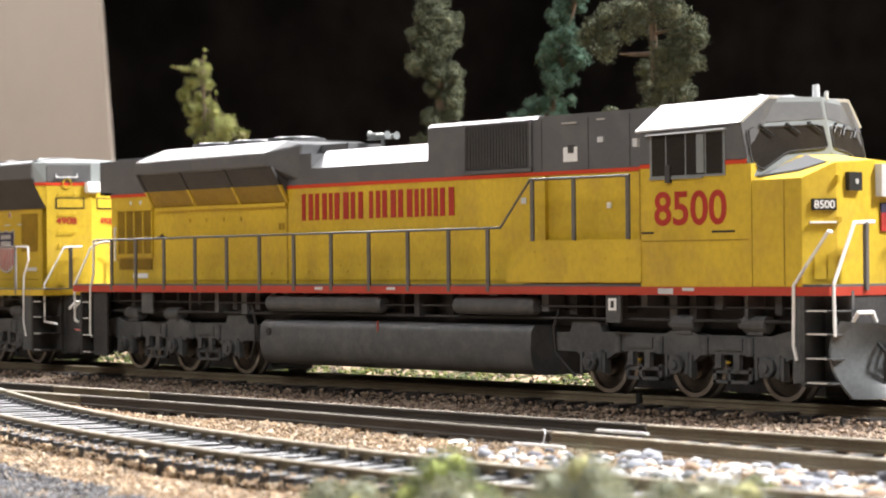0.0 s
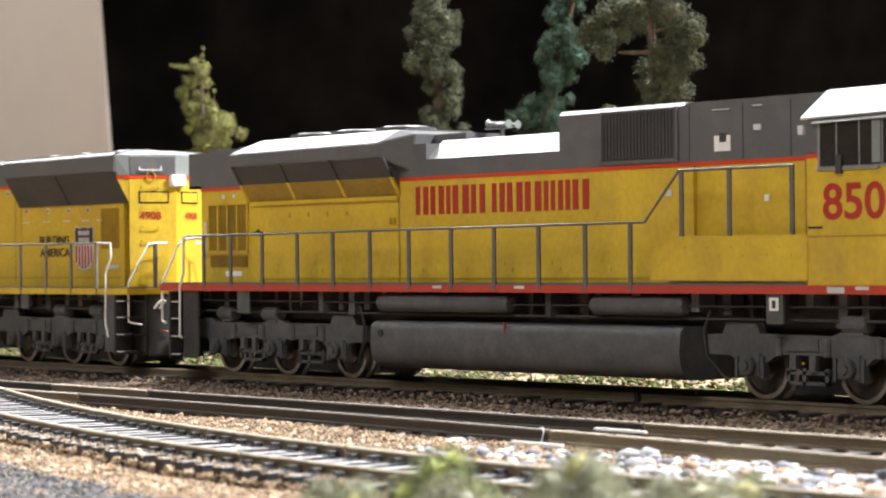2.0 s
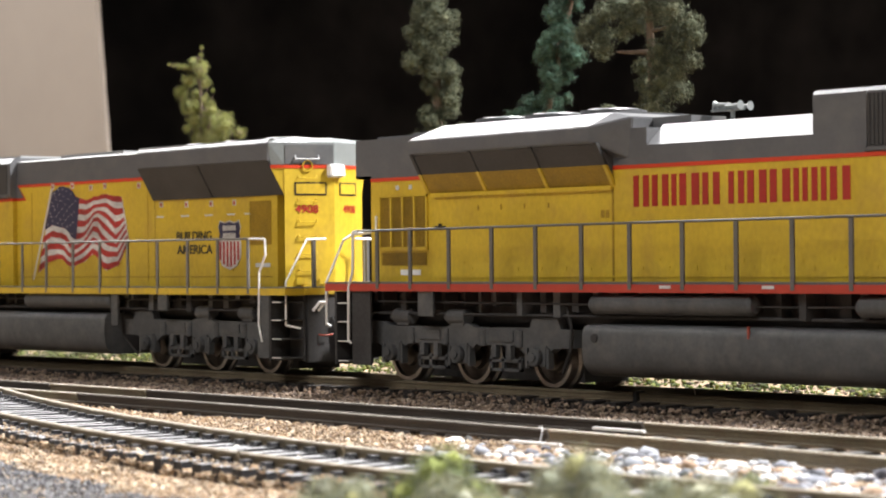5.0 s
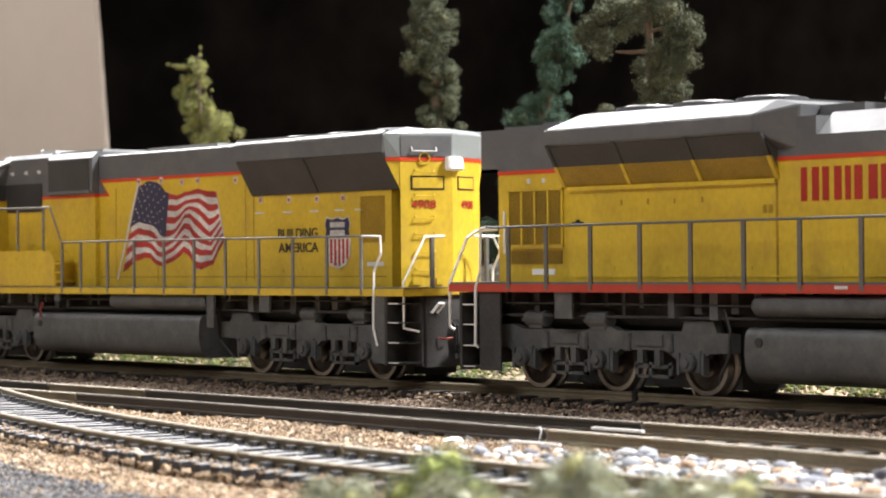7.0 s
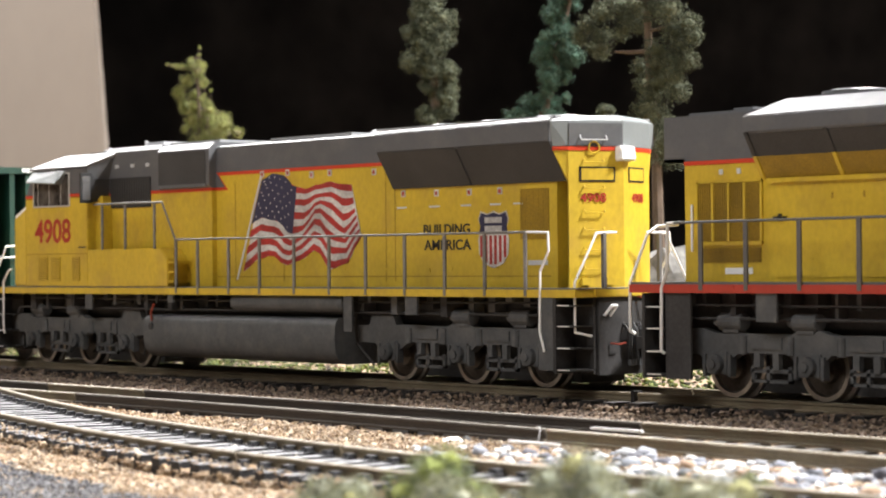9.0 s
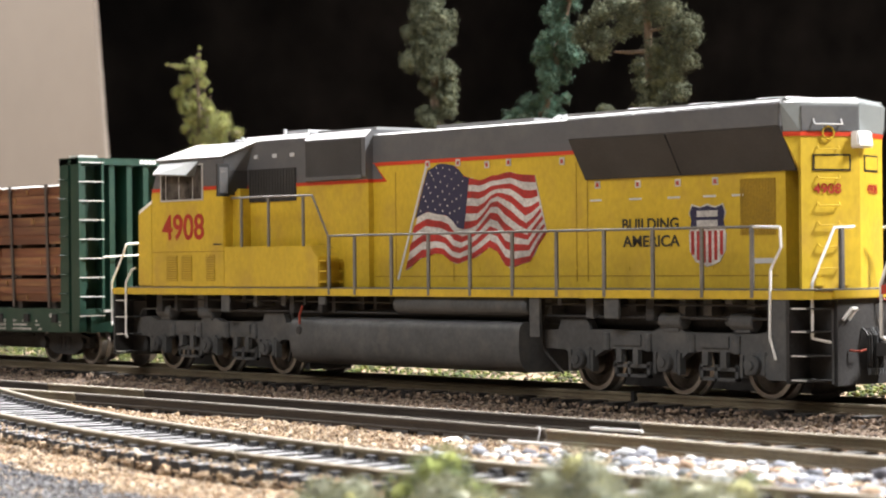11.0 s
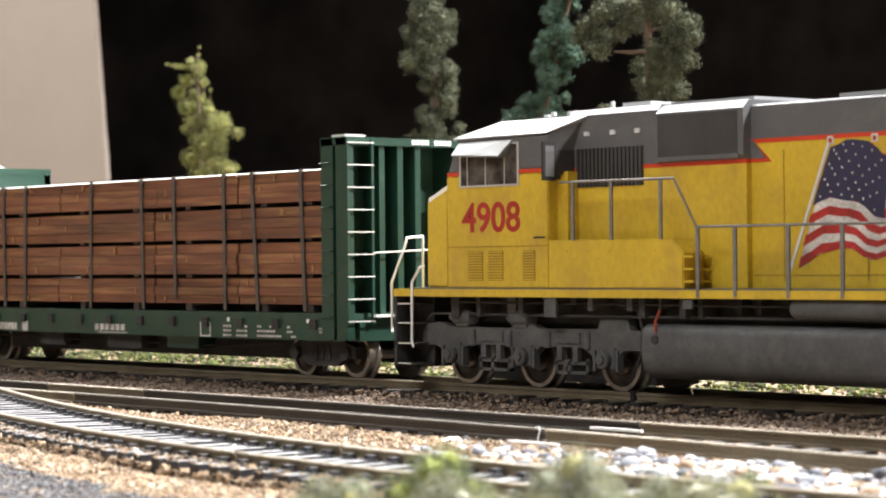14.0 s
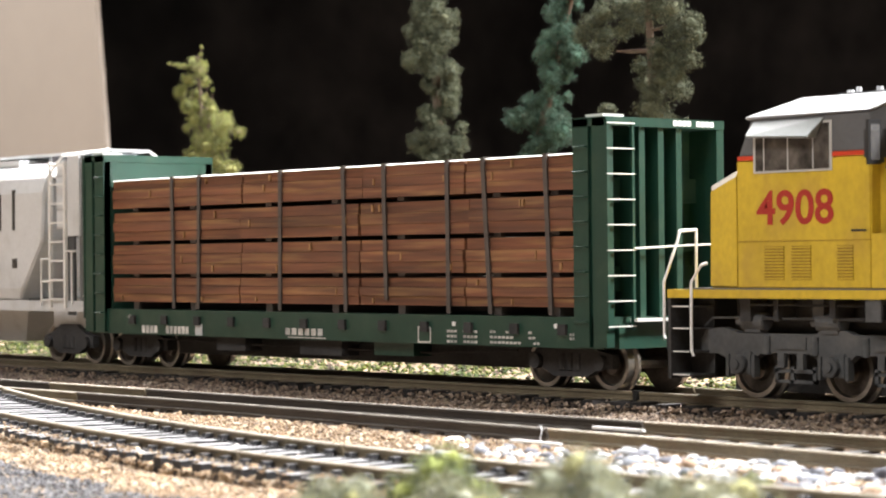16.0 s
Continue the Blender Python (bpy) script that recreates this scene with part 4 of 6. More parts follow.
def leading_loco():
    t = thing("locomotive", "yellow and grey six-axle diesel locomotive with red sill, number 8500", "locomotive", "train")
    # walkway, sill and hood
    part("sill", boxes((-130.6, 129.5, -17.4, 17.4, 20.1, 21.7)), RED, t, "red side sill", bevel=0.15)
    part("walkway", boxes((-130.6, 129.5, -17.0, 17.0, 21.7, 22.15)), GREY, t)
    part("hood", boxes((-121.5, 82, -11, 11, 22.1, 44.6)), YELLOW, t, "yellow long hood side", bevel=0.25)
    part("hood_door_strip", boxes((-43.4, -42.9, -11.12, 11.12, 22.2, 44.4)), YELLOW_DARK, t)
    part("stripe", boxes((-121.6, -99, -11.12, 11.12, 44.6, 45.4), (-43, 82, -11.12, 11.12, 44.6, 45.4)), STRIPE, t, "thin red stripe")
    part("upper_hood", prisms("x", -127, -99, [(-11.0, 45.4), (-11.0, 54.2), (11.0, 54.2), (11.0, 45.4)]), GREY, t, "grey upper hood", bevel=0.08)
    part("rear_lip", boxes((-127, -121.5, -11.0, 11.0, 45.4, 46.0)), GREY, t)
    part("upper_hood", prisms("x", -43, -33.5, [(-11, 45.4), (-11, 52.7), (11, 52.7), (11, 45.4)]), GREY, t, bevel=0.25)
    part("upper_hood", prisms("x", -33.5, 9.5, [(-11, 45.4), (-11, 49.2), (-6.2, 53.4), (6.2, 53.4), (11, 49.2), (11, 45.4)]), GREY, t, "grey hood with sloped roof edge", bevel=0.15)
    part("upper_hood", prisms("x", 9.5, 45.5, [(-11, 45.4), (-11, 56.4), (-10.2, 57.2), (10.2, 57.2), (11, 56.4), (11, 45.4)]), GREY, t, "tall grey equipment hood behind the cab", bevel=0.1)
    part("upper_hood", prisms("x", 45.5, 82, [(-11, 45.4), (-11, 56.95), (11, 56.95), (11, 45.4)]), GREY, t, bevel=0.08)
    # small hatches, hinges and rivets on the yellow hood
    rng = random.Random(5)
    for i in range(17):
        x = -90 + i * 7.4
        plate_both("hinge", x, x + 0.9, 11, 0.13, 26.0 + rng.uniform(-0.4, 0.4), 26.6, YELLOW, t)
        plate_both("latch", x + 3.1, x + 3.5, 11, 0.16, 24.4, 25.2, YELLOW, t)
    plate_both("door_rail", -98, 36, 11, 0.22, 40.2 - 17.2, 40.5 - 17.2, YELLOW, t)
    slats(t, "louvre", -118, -101.6, 29.9, 40.9, 11, 34, YELLOW_DARK, YELLOW_DARK)
    for x in (-118.2, -114.1, -110.0, -105.9, -101.7):
        plate_both("louvre_post", x, x + 0.5, 11, 0.55, 29.5, 41.4, YELLOW, t)
    plate_both("louvre_rail", -118.4, -101.2, 11, 0.55, 29.1, 29.8, YELLOW, t)
    plate_both("louvre_rail", -118.4, -101.2, 11, 0.55, 41.0, 41.6, YELLOW, t)
    slats(t, "louvre", -117.5, -101.8, 25.8, 28.6, 11, 5, YELLOW_DARK, YELLOW_DARK, vertical=False)
    plate_both("builder_plate", -111, -104, 11, 0.12, 23.6, 24.8, WHITE, t, "pale builder's plate")
    for x in (-112.4, -107.8):
        plate_both("lifting_lug", x, x + 1.0, 11, 0.16, 42.6, 43.6, HOPPER_GREY, t)
    plate_both("handrail_bracket", -98.4, -95.4, 11, 0.6, 33.9, 34.3, INK, t)
    plate_both("handrail_bracket", -97.2, -96.6, 11, 0.6, 33.4, 34.8, INK, t)
    for x in (-84.6, -77.2, -69.8, -62.4):
        plate_both("latch", x, x + 0.4, 11, 0.14, 37.4, 38.5, YELLOW_DARK, t)
    for x in (-46.6, -45.2):
        plate_both("small_text_bar", x, x + 1.0, 11, 0.1, 35.0, 36.6, YELLOW_DARK, t)
    # radiators
    part("radiator", hulls(both((-101.8, 16.2, 49.9), (-101.8, 16.2, 53.0), (-95.0, 11.6, 56.1), (-44.5, 16.2, 50.1), (-44.5, 16.2, 53.2), (-42.2, 11.6, 56.1),
                                (-99, 10.5, 50), (-38.5, 10.8, 46.8), (-37.5, 10.8, 55.0), (-44.5, 10.8, 47.0))), GREY, t, "flared grey radiator housing", bevel=0.2)
    for s in (-1, 1):
        part("radiator_shell", hulls([(x, s * y, z) for x in (-101, -43.2) for y, z in ((15.7, 49.95), (10.6, 41.2), (9.5, 41.2), (9.5, 49.95))]), GREY, t)
        for i, (a, b) in enumerate(((-100.6, -82.4), (-81.6, -63.0), (-62.2, -43.6))):
            def strip(u0, u1, out):
                return [(x, s * (15.8 - 5.1 * u + k), 49.9 - 8.7 * u - 0.1 * k) for x in (a, b) for u in (u0, u1) for k in (out, -0.5)]
            part("radiator_screen", hulls(strip(0.03, 0.5, 0.12)), GREY_DARK, t, "dark slanted radiator screen")
            part("radiator_screen", hulls(strip(0.5, 0.97, 0.12)), YELLOW_DARK, t, "dull yellow slanted radiator screen")
        for x in (-101.4, -82.2, -62.8, -43.4):
            for u0, u1, m in ((0.0, 0.5, GREY_DARK), (0.5, 1.0, YELLOW)):
                part("radiator_rib", hulls([(x + w, s * (15.9 - 5.1 * u + k), 49.9 - 8.7 * u) for w in (0, 0.9) for u in (u0, u1) for k in (0.35, -0.4)]), m, t)
    plate_both("ledge", -99, -43, 11, 0.8, 40.6, 41.4, YELLOW, t)
    part("roof_hatch", boxes((-124, -104, -7, 7, 54.2, 55.0), (-92, -42, -10, 10, 55.9, 56.4)), GREY, t, bevel=0.2)
    for x in (-87, -71, -54):
        fan(t, x, 56.5, 7.0)
    part("vent", boxes((-115, -110, -4, 4, 54.9, 55.7)), GREY, t, bevel=0.2)
    part("exhaust", boxes((-38, -27, -5, 5, 53.0, 55.0)), GREY, t, bevel=0.3)
    # horn on a bracket
    bm = bmesh.new()
    cyl(bm, (-21.5, 1, 53.2), (-21.5, 1, 56.0), 0.45, 8)
    box(bm, -27, -18.6, 0.5, 1.5, 55.7, 56.1)
    for x, y, z, d in ((-19.6, -0.2, 56.6, 1), (-19.2, 2.2, 56.5, 1), (-25.6, 1.8, 56.7, -1), (-24.0, 0.1, 56.9, -1), (-22.6, 2.4, 56.6, -1)):
        cyl(bm, (x - d * 2.6, y, z), (x + d * 0.7, y, z), 0.28, 10, 0.5)
        cyl(bm, (x + d * 0.7, y, z), (x + d * 1.3, y, z), 0.5, 12, 0.95)
    part("horn", bm, FRAME_GREY, t, "silver grey air horn cluster", smooth=True)
    # equipment hood grille and plates
    slats(t, "side_grille", 22.4, 43.2, 46.6, 56.0, 11.15, 22, GREY_DARK, GREY_DARK, proud=0.25)
    plate_both("grille_frame", 21.8, 22.5, 11, 0.5, 46.2, 56.4, GREY, t)
    plate_both("grille_frame", 43.1, 43.8, 11, 0.5, 46.2, 56.4, GREY, t)
    plate_both("grille_frame", 21.8, 43.8, 11, 0.5, 45.7, 46.4, GREY, t)
    for x in (46.5, 60.5, 72.5):
        plate_both("panel_joint", x, x + 0.2, 11, 0.07, 45.6, 56.2, GREY_DARK, t)
    plate_both("notice", 53.2, 57.4, 11, 0.12, 47.2, 50.2, WHITE, t, "white notice plate")
    plate_both("notice", 54.6, 56.4, 11, 0.17, 48.9, 50.6, GREY_DARK, t)
    plate_both("lifting_lug", 63.6, 65.4, 11, 0.4, 50.8, 51.9, HOPPER_GREY, t)
    plate_both("lifting_lug", 77.4, 79.2, 11, 0.4, 50.8, 51.9, HOPPER_GREY, t)
    plate_both("grab_handle", 53.0, 57.4, 11, 0.35, 55.0, 55.3, SILVER, t)
    plate_both("grab_handle", 63.4, 65.6, 11, 0.35, 55.3, 55.6, SILVER, t)
    # wide lower cabinet and recess
    part("hood_bulge", boxes((36, 48.5, -12.0, 12.0, 22.1, 44.5)), YELLOW, t, bevel=0.3)
    part("battery_box", hulls(both((41.5, 17.3, 22.4), (47.5, 17.3, 31.2), (82, 17.3, 31.0), (82, 17.3, 22.4), (41.5, 10, 22.4), (47.5, 10, 31.2), (82, 10, 31.0))), YELLOW, t, "yellow equipment box along the walkway", bevel=0.25)
    for i in range(10):
        x = 50 + i * 3.0
        plate_both("hinge", x, x + 1.1, 17.3, 0.12, 28.6 - (i % 2) * 1.6, 29.0 - (i % 2) * 1.6, YELLOW, t)
    plate_both("latch", 66.0, 67.2, 11, 0.2, 37.4, 38.6, WHITE, t)
    plate_both("latch", 41.2, 42.8, 12.0, 0.2, 38.9, 40.2, HOPPER_GREY, t)
    # handrails
    xs = [-111.5, -100, -87, -73.1, -59.5, -45.9, -32.2, -17.9, -4.0, 9.8, 23.6, 36.4]
    handrail(t, xs, 17.3, 20.6, 33.6, [(-119, 17.3, 33.5), (40.4, 17.3, 33.9), (49.8, 17.3, 43.6), (78.8, 17.3, 43.5)])
    handrail(t, [50.3, 62.7, 78.2], 17.2, 31.0, 43.5, [(50.3, 17.2, 43.55), (78.2, 17.2, 43.5)])
    # cab
    part("cab", boxes((81.6, 110.6, -17.1, 17.1, 21.7, 44.6)), YELLOW, t, "yellow wide cab", bevel=0.25)
    part("cab_joint", boxes((81.3, 81.62, -17.2, 17.2, 22, 44.6)), YELLOW_DARK, t)
    plate_both("cab_seam", 82, 110, 17.1, 0.08, 30.4, 30.6, YELLOW_DARK, t)
    part("stripe", boxes((81.6, 109.4, -17.2, 17.2, 44.6, 45.4)), STRIPE, t, "thin red stripe")
    part("cab_upper", hulls(both((81.6, 17.1, 45.4), (109.6, 17.1, 45.4), (81.6, 17.1, 51.7), (108.0, 17.1, 52.2), (82.5, 11.2, 57.1), (110.0, 11.2, 57.2)), ), GREY, t, "grey upper cab", bevel=0.15)
    # pale hopper grey puts the light from above into the roof's colour
    part("cab_roof", hulls(both((80.6, 17.6, 51.6), (80.6, 17.6, 52.0), (108.2, 17.6, 52.3), (81.8, 11.4, 57.2), (110.2, 11.4, 57.5), (108.2, 11, 52), (81, 11, 52))), HOPPER_GREY, t, "sloped cab roof, top light put into its pale grey", bevel=0.1)
    part("cab_front", hulls(both((107.5, 16.9, 42.2), (110.4, 16.9, 42.0), (108.1, 16.9, 52.2), (106, 16.9, 52.0), (109.1, 11.2, 57.1), (106, 11.2, 57.1), (107.5, 5, 42)) + [(115.6, 0, 46.6), (113.2, 0, 57.4), (107, 0, 57.4)]),
         FRAME_GREY, t, "light grey windscreen frame", bevel=0.05)
    for s in (-1, 1):
        corners = [(110.4, s * 16.9, 42.0), (115.6, 0, 46.6), (113.3, 0, 56.8), (108.1, s * 16.9, 52.2)]
        a, b, d = Vector(corners[0]), Vector(corners[1]), Vector(corners[3])
        n = (b - a).cross(d - a) * (1 if s < 0 else -1)
        n.normalize()
        def on_face(poly, k):
            return [a + (b - a) * u + (d - a) * v + n * k for u, v in poly]
        pane = rounded([(0.04, 0.89), (0.94, 0.56), (0.955, 0.12), (0.47, 0.26), (0.15, 0.07), (0.04, 0.25)])
        part("upper_panel", slab(on_face([(0.05, 0.97), (0.97, 0.66), (0.97, 0.98), (0.38, 1.22)], 0.12), n * -0.3), GREY, t, "dark grey panel above the windscreen")
        w = part("windscreen", slab(on_face(pane, 0.2), n * -0.4), GLASS, t, "dark glass windscreen")
        ring = on_face(pane, 0.22)
        part("gasket", tubes(0.16, ring + ring[:1]), GREY_DARK, w, "dark rubber windscreen gasket")
        for u, v in ((0.2, 0.86), (0.52, 0.75), (0.78, 0.66)):
            p, q = on_face([(u, v), (u + 0.13, v - 0.24)], 0.55)
            part("wiper", tubes(0.15, [p, q]), BLACK, w)
            part("wiper_motor", tubes(0.3, [p - n * 0.5, p + n * 0.1]), BLACK, w)
    part("nose", hulls(both((110.7, 17.1, 21.7), (122.8, 17.1, 21.7), (126, 11, 21.7), (110.7, 17.1, 41.4), (122.8, 17.1, 41.5), (125.6, 10.8, 44.4)) + both((113.5, 7, 46.2), (114.5, 0.3, 46.5), (125.6, 0.3, 45.0))),
         YELLOW, t, "yellow angled nose", bevel=0.25)
    part("anti_glare_panel", hulls([(111.4, -16.0, 42.28), (120.0, -14.2, 43.25), (123.6, -10.9, 44.65), (114.6, -6.6, 46.32), (111.4, -16.0, 41.6), (120, -14.2, 42.4), (123.6, -10.9, 43.8), (114.6, -6.6, 45.4)]), GREY, t, "grey panel below the windscreen")
    plate_both("nose_door_gap", 118.5, 118.75, 17.1, 0.06, 22, 41.2, YELLOW_DARK, t)
    # nose fittings
    part("headlight_box", boxes((125.6, 127.2, 0.2, 5.4, 38.2, 44.2)), HOPPER_GREY, t, "pale headlight housing", bevel=0.4)
    part("ditch_lamp", boxes((125.4, 126.6, -8.2, -4.6, 39.2, 42.6)), BLACK, t, "black square nose lamp", bevel=0.5)
    b = bmesh.new()
    cyl(b, (126.5, -6.2, 40.9), (126.75, -6.2, 40.9), 0.5, 12)
    part("lens", b, SILVER, t, "bright lamp lens")
    ang = math.degrees(math.atan2(11 - 17.1, 122.8 - 126)) + 180
    nose_pose = Matrix.Translation((123.25, -16.1, 0)) @ pose(0, 0, 0, 0, 0, ang)
    def nose_plate(name, u0, u1, z0, z1, material, label="", proud=0.2):
        bm = boxes((u0, u1, -proud, 0.4, z0, z1))
        bmesh.ops.transform(bm, matrix=nose_pose, verts=bm.verts)
        return part(name, bm, material, t, label, bevel=0.05)
    nose_plate("number_board", 0.8, 5.6, 35.6, 37.7, BLACK, "black number board with pale figures", 0.45)
    writing("number", "8500", 1.5, nose_pose @ Matrix.Translation((1.2, -0.47, 35.9)) @ pose(0, 0, 0, 90, 0, 0), WHITE, t, 4.0)
    nose_plate("grab_iron", 0.4, 5.5, 33.2, 33.6, WHITE, "white grab iron", 0.6)
    nose_plate("nose_hatch", 1.2, 3.4, 23, 27.5, YELLOW, "", 0.3)
    nose_plate("nose_hatch", 3.8, 5.4, 23, 27.5, YELLOW, "", 0.3)
    nose_plate("hinge", 5.7, 6.2, 40.5, 42, YELLOW, "", 0.4)
    nose_plate("hinge", 5.7, 6.6, 33.4, 34.4, YELLOW, "", 0.4)
    # shield as a plain mark
    part("emblem", boxes((125.9, 126.2, 1.2, 5, 35.2, 37.0)), BLUE, t, "blue top of a shield emblem")
    part("emblem", boxes((125.9, 126.22, 1.2, 5, 31.8, 35.2)), FLAG_RED, t, "red lower part of a shield emblem")
    side_window(t, 84.8, 103.8, 43.0, 50.9, 17.1, (88.8, 94.0, 99.2), FRAME_GREY)
    plate_both("arm_rest", 88.9, 90.2, 17.1, 0.7, 41.6, 45, GREY_DARK, t)
    plate_both("window_post", 97.0, 98.9, 17.1, 0.35, 43.3, 50.7, FRAME_GREY, t, "pale edge of a slid-open window")
    plate_both("window_sill", 84.4, 98.4, 17.1, 0.4, 42.3, 42.7, FRAME_GREY, t)
    plate_both("cab_lamp", 80.0, 81.2, 17.1, 0.5, 49.0, 50.6, HOPPER_GREY, t)
    part("window_awning", hulls(both((83.5, 17.2, 51.2), (104.5, 17.2, 51.6), (83.5, 18.1, 50.8), (104.5, 18.1, 51.2), (83.5, 17.2, 50.9), (104.5, 17.2, 51.3))), HOPPER_GREY, t)
    plate_both("small_text_bar", 81.9, 85.2, 17.1, 0.1, 31.9, 32.3, INK, t)
    plate_both("small_text_bar", 100.6, 106.4, 17.1, 0.1, 31.9, 32.3, INK, t)
    for x, r, h in ((88, 1.2, 1.0), (93, 0.7, 1.4), (96, 0.7, 1.6), (103, 1.4, 1.0), (110, 0.8, 2.6), (112.5, 0.5, 1.2)):
        bm = bmesh.new()
        cyl(bm, (x, 2, 57.0), (x, 2, 57.4 + h), r, 12, r * 0.8)
        part("roof_antenna", bm, HOPPER_GREY, t, "pale roof dome", bevel=0.1)
    # name blocks, cab numbers
    name_bars(t, (4.3, 4.5, 1.3, 5.3, 4.5, 0.6, 4.0, 4.8, 5.0, 1.3, 3.6, 1.3, 4.8), -37.2, 37.0, 6.2, -11.05, LETTER)
    writing("number", "8500", 6.6, on_side(85.4, 33.4, -17.12), LETTER, t, 19.0, 0.1)
    # below the walkway
    fuel_tank(t, -46, 49.4, 13.7, "grey cylindrical-sided fuel tank")
    air_tank(t, -44.2, -2.2, 17.7)
    air_tank(t, 24.4, 48.4, 17.7)
    plumbing(t, -124, 127, 8, 20.1)
    part("valve", tubes(0.3, [(-1.4, -17.0, 11.6), (-1.4, -17.0, 14.0)]), ORANGE, t, "orange shut-off handle")
    plate_both("jack_pad", -98, -93, 16.6, 0.3, 14.8, 20.1, TRUCK, t, bevel=0.2)
    plate_both("jack_pad", 71.4, 75.4, 16.6, 0.3, 14.6, 20.1, TRUCK, t, bevel=0.2)
    plate_both("notice", 72.2, 74.4, 16.9, 0.12, 17.0, 19.4, WHITE, t, "white notice on the jacking pad")
    plate_both("notice_mark", 72.9, 73.8, 16.9, 0.18, 17.5, 18.9, GREY_DARK, t)
    plate_both("small_plate", 86.5, 90.5, 17.4, 0.12, 20.3, 21.4, HOPPER_GREY, t)
    for x in (-106, -24, 2.4, 93):
        plate_both("small_plate", x, x + 3.0, 17.4, 0.1, 20.9, 21.5, RED if x < -90 else HOPPER_GREY, t)
    truck(t, 87.7, (-23.8, 0.2, 23.7), 5.9, -1, dabs=True)
    truck(t, -87.8, (-23.4, -0.5, 24.3), 5.9, 1)
    coupler(t, 128, 1)
    coupler(t, -131, -1)
    # front platform, steps, plough
    part("pilot", boxes((127.5, 129.3, -10.5, 10.5, 6, 20.1)), UNDER, t)
    stepwell(t, 122.4, 129.6, 17.0, 21.0, TRUCK)
    stepwell(t, -127.6, -121.4, 17.0, 20.0, UNDER)
    plate_both("step_side", -121.4, -114.8, 16.6, 0.2, 3.6, 20.1, UNDER, t)
    plate_both("step_side", 120.4, 122.4, 17.0, 0.1, 4.2, 20.2, TRUCK, t)
    bm = bmesh.new()
    for s in (-1, 1):
        rows = []
        for i in range(9):
            v = i / 8
            half = 12.4 + 3.6 * math.sin(math.pi * min(1, v * 0.62 + 0.19)) - 1.2 * (1 - v) ** 3
            z_edge = 1.5 + 14.0 * v
            rows.append([(129.3 + 6.4 * (1 - (j / 8) ** 1.5) - 3.0 * math.sin(math.pi * v) * (1 - 0.55 * j / 8) + 2.0 * (1 - v) ** 2, s * half * j / 8, z_edge - 1.4 * v * (1 - j / 8)) for j in range(9)])
        front = [[bm.verts.new(p) for p in r] for r in rows]
        back = [[bm.verts.new((p[0] - 0.6, p[1], p[2])) for p in r] for r in rows]
        for g in (front, back):
            for a, b in zip(g, g[1:]):
                for k in range(8):
                    bm.faces.new((a[k], a[k + 1], b[k + 1], b[k]))
        rim = lambda g: g[0] + [r[-1] for r in g[1:]] + g[-1][-2::-1]
        fa, ba = rim(front), rim(back)
        for k in range(len(fa) - 1):
            bm.faces.new((fa[k], fa[k + 1], ba[k + 1], ba[k]))
    part("snow_plough", bm, PLOUGH, t, "grey curved V-shaped snow plough", smooth=True)
    for k in range(5):
        part("air_hose", tubes(0.4, [(130, -7 + k * 1.4, 13), (134, -7.5 + k * 1.4, 10), (133.5, -7 + k * 1.5, 4.5)]), BLACK, t, "black air hose")
    part("cut_lever", tubes(0.4, [(130, -12, 15), (131.5, -12, 17), (131.5, -8, 17), (131.5, -7, 15.2)]), WHITE, t, "white bent grab iron")
    for s in (-1, 1):
        part("front_handrail", tubes(0.34, [(121.8, s * 17.6, 8.4), (121.0, s * 17.6, 11), (121.2, s * 17.6, 22), (128.6, s * 16.6, 31.6), (128.6, s * 15.6, 31.6)]), WHITE, t, "white front handrail")
        part("front_handrail", tubes(0.34, [(129.8, s * 16.4, 12.8), (129.6, s * 16.4, 22.2), (129.6, s * 10.6, 33.2), (129.6, s * 5, 33.4)]), WHITE, t, "white front handrail")
        part("stanchion", boxes((129.2, 130.0, s * 7.4 - 0.4, s * 7.4 + 0.4, 21, 33.4)), RAILGREY, t)
        part("rear_handrail", tubes(0.33, [(-118.5, s * 17.3, 33.5), (-120.2, s * 17.3, 33.3), (-120.4, s * 17.3, 24.5), (-121.8, s * 17.4, 21), (-121.9, s * 17.5, 9), (-121.2, s * 17.3, 8.4)]), STEEL_STEP, t, "pale rear handrail")
        part("rear_handrail", tubes(0.33, [(-130.4, s * 16.0, 12), (-131.4, s * 16.4, 12.6), (-131.4, s * 16.4, 22), (-131.2, s * 11.6, 31.6), (-131.2, s * 9.0, 33), (-131.2, s * 3, 33.4)]), STEEL_STEP, t, "pale rear handrail")
    part("rear_grab", boxes((-119.6, -119.2, -11.5, -11.1, 28, 37)), WHITE, t, "white vertical grab iron")
    part("rear_pilot", boxes((-131.2, -129.8, -11, 11, 4.5, 20.0)), UNDER, t)
    MOVERS.append((t, LOCO_A))
    return t


